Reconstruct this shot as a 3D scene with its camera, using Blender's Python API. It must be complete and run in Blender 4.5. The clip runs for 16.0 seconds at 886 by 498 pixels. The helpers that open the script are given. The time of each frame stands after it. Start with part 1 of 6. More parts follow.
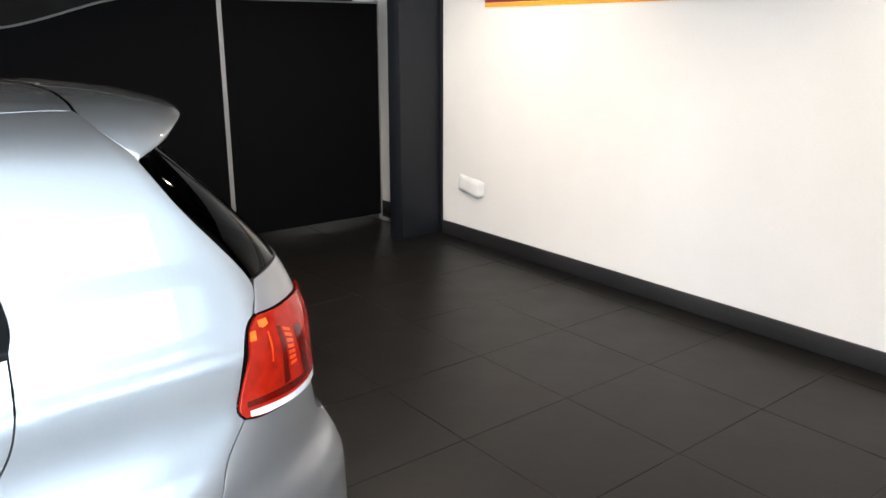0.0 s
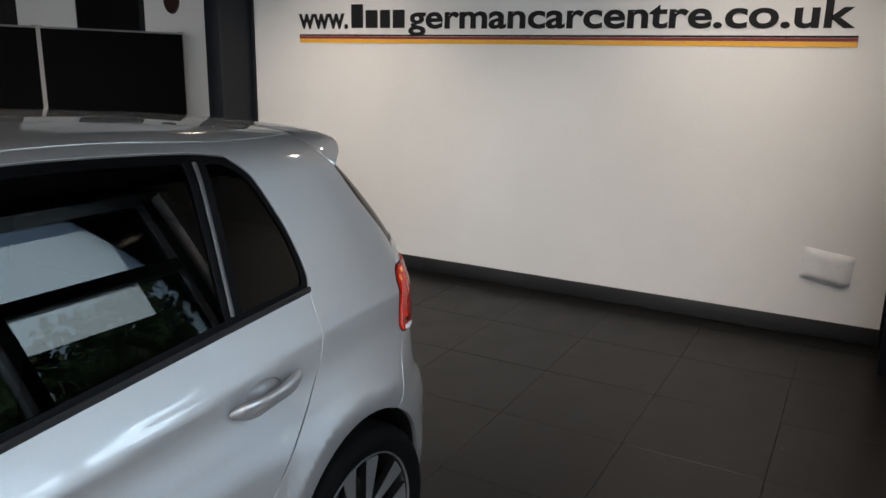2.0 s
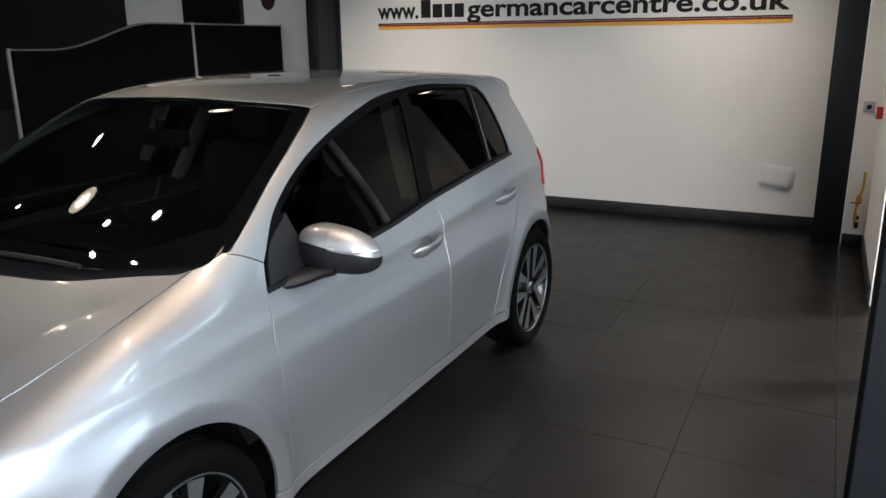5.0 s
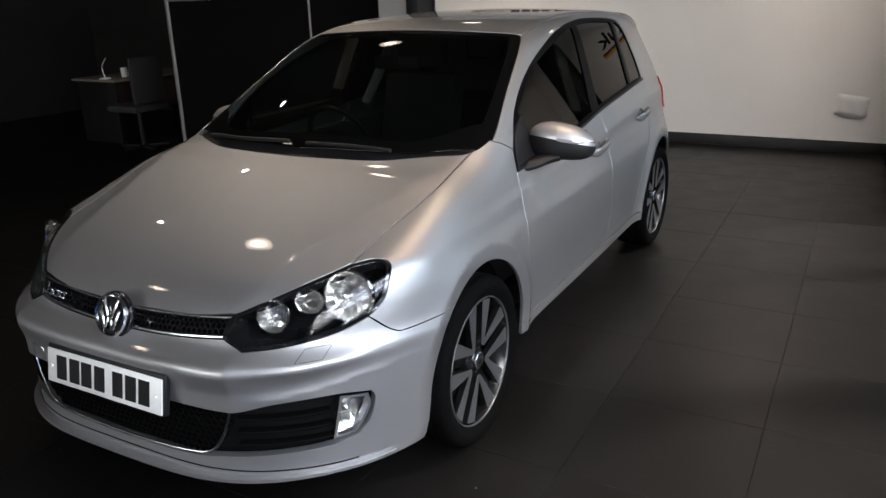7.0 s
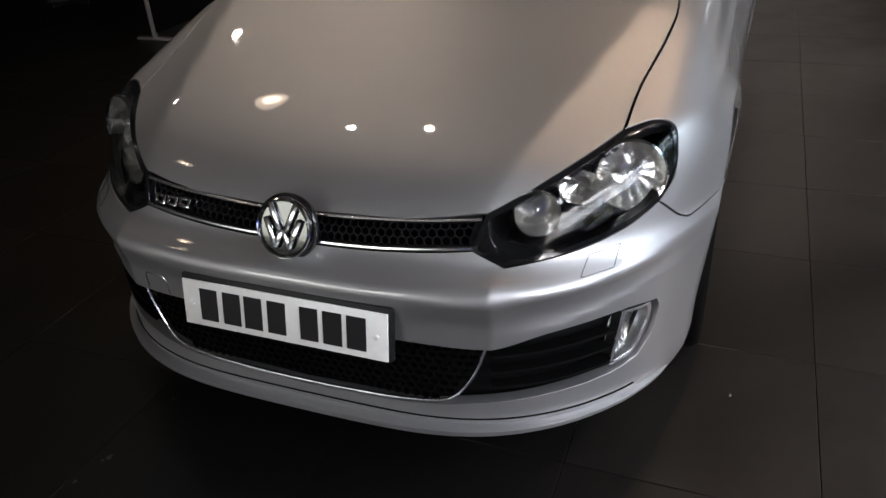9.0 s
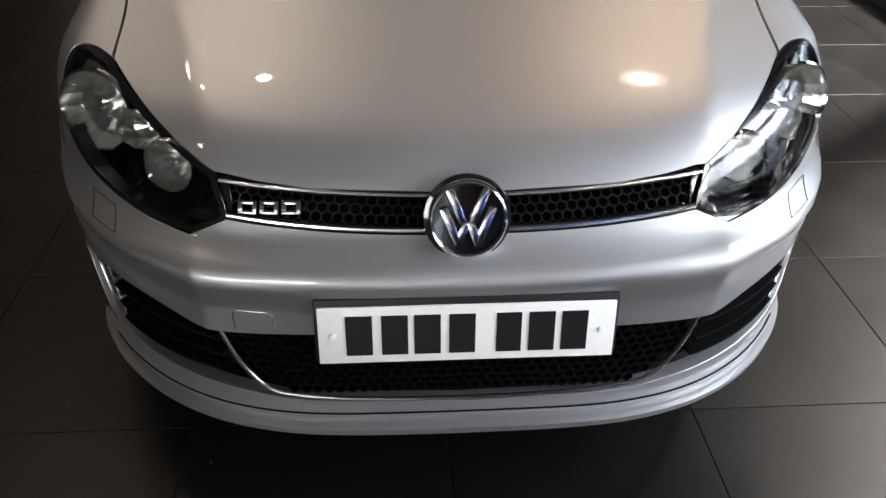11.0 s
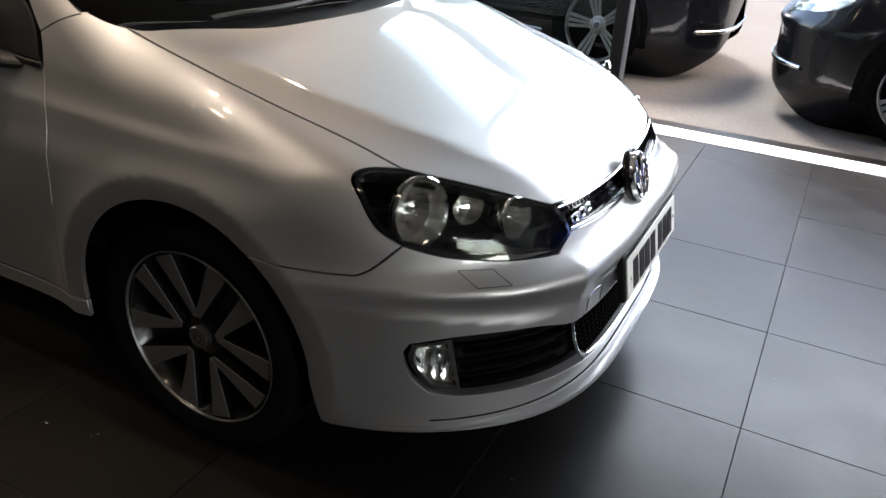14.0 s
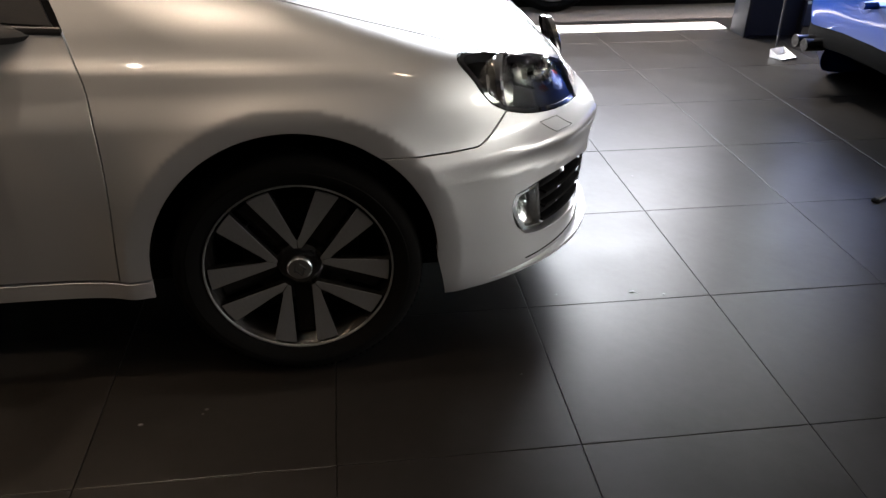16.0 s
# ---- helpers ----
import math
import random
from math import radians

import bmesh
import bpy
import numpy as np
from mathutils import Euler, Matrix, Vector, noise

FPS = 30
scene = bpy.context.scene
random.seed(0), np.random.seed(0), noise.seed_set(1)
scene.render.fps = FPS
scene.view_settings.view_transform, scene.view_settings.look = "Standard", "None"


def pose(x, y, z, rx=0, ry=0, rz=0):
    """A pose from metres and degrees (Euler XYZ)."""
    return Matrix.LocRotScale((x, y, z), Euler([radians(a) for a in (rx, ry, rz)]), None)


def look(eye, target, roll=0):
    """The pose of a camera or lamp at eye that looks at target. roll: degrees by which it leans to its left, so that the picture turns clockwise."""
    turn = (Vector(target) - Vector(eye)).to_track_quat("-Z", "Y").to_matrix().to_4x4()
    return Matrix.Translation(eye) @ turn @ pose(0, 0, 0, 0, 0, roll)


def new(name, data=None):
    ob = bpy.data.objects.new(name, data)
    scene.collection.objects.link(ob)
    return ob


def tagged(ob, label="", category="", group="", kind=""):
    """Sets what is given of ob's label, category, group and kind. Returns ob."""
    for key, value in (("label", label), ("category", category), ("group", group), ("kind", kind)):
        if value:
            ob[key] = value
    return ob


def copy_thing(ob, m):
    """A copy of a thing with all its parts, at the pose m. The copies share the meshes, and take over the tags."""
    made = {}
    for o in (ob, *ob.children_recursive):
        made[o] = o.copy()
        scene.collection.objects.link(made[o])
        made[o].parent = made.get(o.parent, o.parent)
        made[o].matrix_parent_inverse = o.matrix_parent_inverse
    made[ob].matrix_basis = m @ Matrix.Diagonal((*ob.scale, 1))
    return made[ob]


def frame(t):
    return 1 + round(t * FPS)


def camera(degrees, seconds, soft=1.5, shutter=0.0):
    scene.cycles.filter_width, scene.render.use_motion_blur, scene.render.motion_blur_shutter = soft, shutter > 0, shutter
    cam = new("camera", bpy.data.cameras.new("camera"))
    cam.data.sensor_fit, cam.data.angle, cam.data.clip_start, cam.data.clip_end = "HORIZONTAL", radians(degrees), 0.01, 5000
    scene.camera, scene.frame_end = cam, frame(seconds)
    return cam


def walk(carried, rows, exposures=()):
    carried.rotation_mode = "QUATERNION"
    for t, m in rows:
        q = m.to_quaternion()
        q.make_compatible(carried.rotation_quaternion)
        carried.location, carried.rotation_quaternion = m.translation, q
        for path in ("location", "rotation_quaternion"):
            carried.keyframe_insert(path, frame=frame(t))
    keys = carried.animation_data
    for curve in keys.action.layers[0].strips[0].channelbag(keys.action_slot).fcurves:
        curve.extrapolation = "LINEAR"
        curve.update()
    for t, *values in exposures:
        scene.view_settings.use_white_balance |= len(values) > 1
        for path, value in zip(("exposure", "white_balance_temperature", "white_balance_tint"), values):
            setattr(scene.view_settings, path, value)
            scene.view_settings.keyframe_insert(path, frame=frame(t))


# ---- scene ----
cam = camera(60.2, 16.0)
PATH = [
    (0, (-2.327, 2.12, 1.589), (-3.514, 0.605, 1.046), 0.1),
    (0.5, (-2.007, 2.061, 1.59), (-3.405, 0.72, 1.09), 0.0),
    (1, (-1.736, 1.99, 1.581), (-3.248, 0.78, 1.083), -2.2),
    (1.5, (-1.364, 1.982, 1.617), (-2.979, 0.905, 1.136), -2.2),
    (2, (-0.975, 1.969, 1.664), (-2.677, 1.037, 1.18), 1.1),
    (2.5, (-0.678, 2.017, 1.641), (-2.411, 1.147, 1.152), 1.8),
    (3, (-0.334, 2.076, 1.638), (-2.082, 1.247, 1.134), 2.0),
    (5.5, (1.598, 2.222, 1.635), (-0.126, 1.359, 1.103), -1.2),
    (6, (1.914, 2.114, 1.638), (0.197, 1.286, 1.034), -0.7),
    (6.5, (2.149, 2.089, 1.673), (0.472, 1.215, 1.022), -1.1),
    (7, (2.281, 1.966, 1.609), (0.624, 1.045, 0.972), -1.7),
    (7.5, (2.327, 1.683, 1.564), (0.663, 0.809, 0.881), -1.5),
    (8, (2.267, 1.442, 1.497), (0.614, 0.597, 0.754), -2.4),
    (8.5, (2.159, 1.191, 1.419), (0.53, 0.367, 0.601), -3.6),
    (9, (2.087, 0.883, 1.461), (0.493, 0.21, 0.459), -3.7),
    (9.2, (2.085, 0.768, 1.444), (0.477, 0.161, 0.421), -3.4),
    (11.5, (1.833, -0.401, 1.399), (0.246, -0.088, 0.222), 2.1),
    (12, (1.706, -0.732, 1.406), (0.16, -0.205, 0.252), 3.2),
    (12.5, (1.621, -1.083, 1.38), (0.183, -0.245, 0.271), 5.6),
    (13, (1.561, -1.411, 1.372), (0.319, -0.258, 0.31), 5.5),
    (13.5, (1.448, -1.682, 1.388), (0.387, -0.287, 0.425), 2.9),
    (14, (1.28, -2.003, 1.426), (0.484, -0.404, 0.526), 3.2),
    (14.5, (1.04, -2.24, 1.424), (0.511, -0.535, 0.522), 2.4),
    (15, (0.732, -2.387, 1.418), (0.443, -0.644, 0.482), 1.4),
    (15.5, (0.47, -2.497, 1.388), (0.41, -0.747, 0.423), 0.4),
    (16, (0.168, -2.547, 1.359), (0.391, -0.831, 0.358), 0.4),
]
EXPOSURES = [(0, 3.8, 6500, 12), (1.0, 3.4, 6500, 12), (2.0, 2.75, 6480, 12), (3.0, 2.72, 6350, 11), (5.5, 2.6, 6350, 11), (7.0, 2.5, 6550, 14), (9.0, 2.2, 6850, 17), (11.5, 3.0, 6750, 14), (12.5, 2.9, 6700, 14), (14.0, 3.0, 6750, 13), (15.0, 3.25, 6800, 13), (16.0, 3.85, 7100, 15)]
walk(cam, [(t, look(eye, target, roll)) for t, eye, target, roll in PATH], EXPOSURES)

# ---- world and light ----
world = bpy.data.worlds.new("sky")
scene.world = world
world.use_nodes = True
_n = world.node_tree.nodes
_sky = _n.new("ShaderNodeTexSky")
_sky.sky_type, _sky.sun_disc = "NISHITA", False
_sky.sun_elevation, _sky.sun_rotation = radians(48), radians(60)
_sky.dust_density, _sky.air_density = 3.0, 1.2
_n["Background"].inputs["Strength"].default_value = 0.15
world.node_tree.links.new(_sky.outputs[0], _n["Background"].inputs["Color"])
sun = new("sun", bpy.data.lights.new("sun", "SUN"))
sun.data.energy, sun.data.angle, sun.data.color = 1.5, radians(12), (1.0, 0.97, 0.92)
sun.rotation_euler = (radians(42), 0, radians(-150))
tagged(sun, "hazy daylight through thin cloud", "sun", kind="structure")

CEILING = 2.95
# sky light through the upper panes of the shop front and the head of the open entrance
for _name, _x, _z, _long, _high, _power, _tilt in (("window_skylight", -1.95, 2.18, 3.8, 0.68, 11.0, -89), ("entrance_skylight", 1.49, 2.10, 2.6, 0.95, 24.0, -85), ("window_skylight", 4.95, 2.22, 3.9, 0.75, 30.0, -78)):
    _l = new(_name, bpy.data.lights.new(_name, "AREA"))
    _l.data.shape, _l.data.size, _l.data.size_y, _l.data.energy, _l.data.color = "RECTANGLE", _long, _high, _power, (0.82, 0.925, 1.0) if _x < 4 else (0.92, 0.965, 1.0)
    _l.matrix_basis = pose(_x, 2.95, _z, _tilt, 0, 0)
    tagged(_l, "daylight from the sky beyond the shop front", "light", kind="structure")
# added fill from out of view, to brighten the right front of the car
_l = new("front_fill", bpy.data.lights.new("front_fill", "AREA"))
_l.data.shape, _l.data.size, _l.data.size_y, _l.data.energy, _l.data.color = "RECTANGLE", 3.0, 1.3, 24.0, (1.0, 0.98, 0.95)
_l.matrix_basis = pose(7.26, -2.9, 1.60, 90, 0, 90)
tagged(_l, "fill light added at the unseen end window for the car's front right", "light", kind="structure")
WARM, COOL, PALE = (1.0, 0.74, 0.50), (1.0, 0.84, 0.66), (1.0, 0.875, 0.74)


# ---- materials ----
def material(name, colour=(0.5, 0.5, 0.5), rough=0.5, metal=0.0, coat=0.0, grain=0.0, size=20.0, bump=0.0, spread=0.0, wide=2.0,
             transmission=0.0, emit=0.0, specular=0.5, ior=1.5, coat_rough=0.03, coat_ior=1.5, piece=0.0):
    """A procedural surface: a base colour broken by fine grain and broad stains, with relief and uneven gloss."""
    m = bpy.data.materials.new(name)
    m.use_nodes = True
    t = m.node_tree
    b = t.nodes["Principled BSDF"]
    link = t.links.new
    b.inputs["Base Color"].default_value = (*colour, 1)
    b.inputs["Roughness"].default_value, b.inputs["Metallic"].default_value = rough, metal
    b.inputs["Coat Weight"].default_value, b.inputs["Coat Roughness"].default_value, b.inputs["Coat IOR"].default_value = coat, coat_rough, coat_ior
    b.inputs["Transmission Weight"].default_value, b.inputs["IOR"].default_value = transmission, ior
    b.inputs["Specular IOR Level"].default_value = specular
    if emit:
        b.inputs["Emission Color"].default_value, b.inputs["Emission Strength"].default_value = (*colour, 1), emit
    if grain or spread or bump or piece:
        co = t.nodes.new("ShaderNodeTexCoord")
        fine = t.nodes.new("ShaderNodeTexNoise")
        fine.inputs["Scale"].default_value, fine.inputs["Detail"].default_value = size, 6
        broad = t.nodes.new("ShaderNodeTexNoise")
        broad.inputs["Scale"].default_value, broad.inputs["Detail"].default_value = wide, 4
        link(co.outputs["Object"], fine.inputs["Vector"])
        link(co.outputs["Object"], broad.inputs["Vector"])
        total = None
        for node, amount in ((fine, grain), (broad, spread)):
            span = t.nodes.new("ShaderNodeMapRange")
            span.inputs["From Min"].default_value, span.inputs["From Max"].default_value = 0.3, 0.7
            span.inputs["To Min"].default_value, span.inputs["To Max"].default_value = 1 - amount, 1 + amount
            link(node.outputs["Fac"], span.inputs["Value"])
            if total is None:
                total = span.outputs["Result"]
            else:
                mul = t.nodes.new("ShaderNodeMath")
                mul.operation = "MULTIPLY"
                link(total, mul.inputs[0])
                link(span.outputs["Result"], mul.inputs[1])
                total = mul.outputs[0]
        if piece:
            info = t.nodes.new("ShaderNodeObjectInfo")
            span = t.nodes.new("ShaderNodeMapRange")
            span.inputs["To Min"].default_value, span.inputs["To Max"].default_value = 1 - piece, 1 + piece
            link(info.outputs["Random"], span.inputs["Value"])
            mul = t.nodes.new("ShaderNodeMath")
            mul.operation = "MULTIPLY"
            link(total, mul.inputs[0])
            link(span.outputs["Result"], mul.inputs[1])
            total = mul.outputs[0]
        tint = t.nodes.new("ShaderNodeMix")
        tint.data_type, tint.blend_type = "RGBA", "MULTIPLY"
        tint.inputs["Factor"].default_value = 1
        tint.inputs[6].default_value = (*colour, 1)
        link(total, tint.inputs[7])
        link(tint.outputs[2], b.inputs["Base Color"])
        gloss = t.nodes.new("ShaderNodeMapRange")
        gloss.inputs["From Min"].default_value, gloss.inputs["From Max"].default_value = 0.3, 0.7
        gloss.inputs["To Min"].default_value, gloss.inputs["To Max"].default_value = rough * (1 - 0.8 * spread), min(1.0, rough * (1 + 0.8 * spread))
        link(broad.outputs["Fac"], gloss.inputs["Value"])
        link(gloss.outputs["Result"], b.inputs["Roughness"])
        if bump:
            relief = t.nodes.new("ShaderNodeBump")
            relief.inputs["Strength"].default_value, relief.inputs["Distance"].default_value = bump, 0.004
            link(fine.outputs["Fac"], relief.inputs["Height"])
            link(relief.outputs["Normal"], b.inputs["Normal"])
    return m


def glass(name, tint=(0.5, 0.55, 0.53), gloss=1.45):
    """A thin pane: clear straight through with a tint, and mirror-like by the Fresnel law."""
    m = bpy.data.materials.new(name)
    m.use_nodes = True
    t = m.node_tree
    t.nodes.remove(t.nodes["Principled BSDF"])
    clear, shine = t.nodes.new("ShaderNodeBsdfTransparent"), t.nodes.new("ShaderNodeBsdfGlossy")
    fresnel, mix = t.nodes.new("ShaderNodeFresnel"), t.nodes.new("ShaderNodeMixShader")
    clear.inputs["Color"].default_value = (*tint, 1)
    shine.inputs["Roughness"].default_value = 0.01
    fresnel.inputs["IOR"].default_value = gloss
    t.links.new(fresnel.outputs[0], mix.inputs[0])
    t.links.new(clear.outputs[0], mix.inputs[1])
    t.links.new(shine.outputs[0], mix.inputs[2])
    t.links.new(mix.outputs[0], t.nodes["Material Output"].inputs["Surface"])
    return m


PAINT = material("silver_paint", (0.385, 0.388, 0.394), 0.52, 0.92, coat=1.0, grain=0.05, size=900, spread=0.02, wide=3, coat_rough=0.02, coat_ior=1.56)
BLACK_PAINT = material("black_paint", (0.004, 0.0045, 0.006), 0.25, 0.0, coat=0.6, specular=0.3, spread=0.05)
BLUE_PAINT = material("blue_paint", (0.008, 0.055, 0.30), 0.28, 0.45, coat=1.0, grain=0.05, size=900)
PLASTIC = material("black_plastic", (0.008, 0.008, 0.009), 0.5, grain=0.2, size=300, bump=0.15, spread=0.1, specular=0.28)
GLOSS_BLACK = material("gloss_black", (0.006, 0.006, 0.007), 0.08, coat=0.5)
TRIM_BLACK = material("window_trim_black", (0.002, 0.002, 0.0025), 0.4, specular=0.05, grain=0.1, size=200)
SCREEN_BLACK = material("screen_edge_black", (0.002, 0.002, 0.002), 0.015, grain=0.1, size=200)
BADGE_METAL = material("badge_metal", (0.85, 0.86, 0.87), 0.13, 1.0)
SATIN_GREY = material("window_bar_grey", (0.028, 0.028, 0.030), 0.4, grain=0.1, size=100)
RUBBER = material("rubber", (0.0025, 0.0025, 0.0025), 0.8, specular=0.04, grain=0.25, size=160, bump=0.12, spread=0.15)
DARK = material("dark_liner", (0.005, 0.005, 0.0055), 0.9, specular=0.1, grain=0.2, size=60)
CABIN = material("cabin_cloth", (0.022, 0.022, 0.024), 0.85, grain=0.3, size=250, bump=0.3)
PALE_TRIM = material("pale_cabin_trim", (0.30, 0.29, 0.27), 0.6, grain=0.1, size=150)
CHROME = material("chrome", (0.86, 0.87, 0.88), 0.06, 1.0)
SATIN = material("satin_chrome", (0.62, 0.63, 0.65), 0.22, 1.0)
ALLOY = material("machined_alloy", (0.22, 0.224, 0.230), 0.42, 0.85, grain=0.06, size=200, coat=0.3)
WHEEL_BLACK = material("wheel_black", (0.004, 0.004, 0.004), 0.25, coat=0.15)
STEEL = material("brake_steel", (0.03, 0.028, 0.026), 0.5, 0.8, grain=0.2, size=90)
TINTED = glass("tinted_glass", (0.045, 0.054, 0.050), 1.44)
PRIVACY = glass("privacy_glass", (0.026, 0.031, 0.030), 1.44)
SCREEN = glass("windscreen_glass", (0.11, 0.125, 0.12), 1.5)
CLEAR = glass("clear_glass", (0.93, 0.95, 0.95), 1.45)
PANE = glass("window_pane", (0.86, 0.91, 0.90), 1.45)
DEEP_RED = material("deep_red_lens", (0.10, 0.004, 0.002), 0.12, coat=0.3, grain=0.1, size=60)
HOT_RED = material("bright_red_lens", (0.85, 0.075, 0.012), 0.14, coat=0.3, grain=0.15, size=60)
RED = material("red_lens", (0.36, 0.012, 0.004), 0.16, coat=0.25, specular=0.3, grain=0.18, size=45, spread=0.1, wide=9)
AMBER = material("amber_lens", (0.85, 0.16, 0.01), 0.12, coat=1.0, grain=0.2, size=60)
WHITE_LENS = material("white_lens", (0.80, 0.80, 0.79), 0.14, coat=1.0, grain=0.1, size=90)
LENS_GREY = material("clear_lens", (0.42, 0.42, 0.43), 0.12, 0.5, coat=1.0, grain=0.1, size=90)
REFLECTOR = material("reflector", (0.80, 0.79, 0.76), 0.13, 0.95, grain=0.05, size=40, bump=0.12)
PLATE = material("number_plate", (0.78, 0.78, 0.75), 0.35, grain=0.03, size=60, spread=0.03)
INK = material("black_ink", (0.007, 0.007, 0.008), 0.55, specular=0.25)
WALL = material("wall_paint", (0.76, 0.752, 0.742), 0.75, grain=0.02, size=120, bump=0.12, spread=0.045, wide=0.9)
SKIRT = material("skirting", (0.012, 0.012, 0.013), 0.5, grain=0.2, size=30, spread=0.15)
COLUMN = material("blue_grey_steel", (0.008, 0.010, 0.014), 0.5, specular=0.3, grain=0.08, size=25, spread=0.15, wide=3)
FRAME = material("aluminium_frame", (0.045, 0.052, 0.060), 0.4, 0.3, grain=0.1, size=40)
TILE = material("slate_tile", (0.0055, 0.0050, 0.0047), 0.36, ior=1.285, grain=0.2, size=22, bump=0.08, spread=0.13, wide=4.0, piece=0.08)
GROUT = material("grout", (0.004, 0.004, 0.004), 0.62, ior=1.25, grain=0.3, size=80)
SCREEN_FABRIC = material("screen_fabric", (0.003, 0.003, 0.0035), 0.95, specular=0.08, grain=0.3, size=400, bump=0.3)
GREY_POLE = material("grey_aluminium", (0.42, 0.42, 0.43), 0.38, 0.8, grain=0.05, size=60)
CEIL = material("ceiling_panel", (0.040, 0.036, 0.031), 0.9, grain=0.05, size=90, spread=0.1)
# near-black wall colour that carries the dimness of the unlit interior
UNLIT_WALL = material("unlit_wall", (0.010, 0.009, 0.009), 0.85, grain=0.1, size=40, spread=0.2)
COVER = material("pale_plastic", (0.70, 0.705, 0.71), 0.5, grain=0.03, size=60, spread=0.06, wide=8)
DARK_WOOD = material("dark_wood", (0.030, 0.012, 0.008), 0.5, grain=0.2, size=30)
PAPER = material("paper", (0.80, 0.80, 0.79), 0.6, spread=0.05, wide=12)
TARMAC = material("tarmac", (0.062, 0.052, 0.043), 0.9, grain=0.35, size=60, bump=0.6, spread=0.25, wide=0.6)
STRIP = material("white_threshold", (0.82, 0.82, 0.80), 0.5, grain=0.05, size=40, spread=0.08)
BRASS = material("brass", (0.55, 0.36, 0.10), 0.35, 0.9, grain=0.1, size=80)
RED_PLASTIC = material("red_plastic", (0.45, 0.015, 0.012), 0.4)
BEECH = material("pale_desk", (0.20, 0.17, 0.14), 0.5, grain=0.1, size=18, spread=0.1)
LEAF = material("leaves", (0.045, 0.085, 0.022), 0.7, grain=0.4, size=6, spread=0.4)
BARK = material("bark", (0.07, 0.05, 0.035), 0.9, grain=0.3, size=20, bump=0.5)
CLADDING = material("white_cladding", (0.62, 0.64, 0.66), 0.5, grain=0.05, size=10, spread=0.1)
GOLD = material("gold_stripe", (0.80, 0.42, 0.04), 0.5)
SIGN_RED = material("maroon_stripe", (0.22, 0.03, 0.03), 0.5)
LAMP_GLOW = material("lamp_glow", (1.0, 0.80, 0.58), 0.5, emit=4.0)
RING_GLOW = material("lamp_ring_glow", (1.0, 0.84, 0.66), 0.5, emit=0.9)
SPOT_GLOW = material("spot_glow", (1.0, 0.95, 0.88), 0.5, emit=25.0)


# ---- building helpers ----
def mesh(name, verts, faces, mat, parent=None, label="", smooth=True, angle=40, normals=None):
    me = bpy.data.meshes.new(name)
    me.from_pydata([tuple(map(float, v)) for v in verts], [], [tuple(map(int, f)) for f in faces])
    me.materials.append(mat)
    if smooth:
        me.polygons.foreach_set("use_smooth", [True] * len(me.polygons))
        if normals is None:
            me.set_sharp_from_angle(angle=radians(angle))
        else:
            me.normals_split_custom_set_from_vertices([tuple(map(float, v)) for v in normals])
    ob = new(name, me)
    if parent:
        ob.parent = parent
    if label:
        ob["label"] = label
    return ob


def part(name, bm, mat, parent=None, label="", angle=40):
    """Links a bmesh as one mesh object under a thing or a part."""
    me = bpy.data.meshes.new(name)
    bm.to_mesh(me)
    bm.free()
    me.materials.append(mat)
    me.polygons.foreach_set("use_smooth", [True] * len(me.polygons))
    me.set_sharp_from_angle(angle=radians(angle))
    ob = new(name, me)
    if parent:
        ob.parent = parent
    if label:
        ob["label"] = label
    return ob


def empty(name, label, category, group="", at=(0, 0, 0), turn=0.0, kind=""):
    ob = new(name)
    ob.matrix_basis = pose(*at, 0, 0, turn)
    return tagged(ob, label, category, group, kind)


def block(bm, x, y, z, w, d, h, bevel=0.004, m=None):
    """A box with its centre at x, y, z, with eased edges, added to bm."""
    r = bmesh.ops.create_cube(bm, size=1, matrix=(m or Matrix()) @ Matrix.Translation((x, y, z)) @ Matrix.Diagonal((w, d, h, 1)))
    if bevel:
        edges = list({e for v in r["verts"] for e in v.link_edges})
        bmesh.ops.bevel(bm, geom=edges, offset=min(bevel, 0.45 * min(w, d, h)), segments=2, affect="EDGES", profile=0.5)
    return bm


def box(name, x0, x1, y0, y1, z0, z1, mat, parent=None, label="", bevel=0.004):
    return part(name, block(bmesh.new(), (x0 + x1) / 2, (y0 + y1) / 2, (z0 + z1) / 2, abs(x1 - x0), abs(y1 - y0), abs(z1 - z0), bevel), mat, parent, label)


def lathe(name, profile, mat, parent=None, label="", segs=64, m=None, sweep_to=360.0, angle=35, wave=None):
    """Turns (radius, height) pairs about the local z axis."""
    full = sweep_to >= 360
    n = segs if full else segs + 1
    verts, faces = [], []
    for i in range(n):
        a = radians(sweep_to) * i / segs
        for r, h in profile:
            verts.append(Vector((r * math.cos(a), r * math.sin(a), h)))
    k = len(profile)
    for i in range(segs):
        j = (i + 1) % n
        for q in range(k - 1):
            faces.append((i * k + q, j * k + q, j * k + q + 1, i * k + q + 1))
    if m:
        verts = [m @ v for v in verts]
    return mesh(name, verts, faces, mat, parent, label, angle=angle)


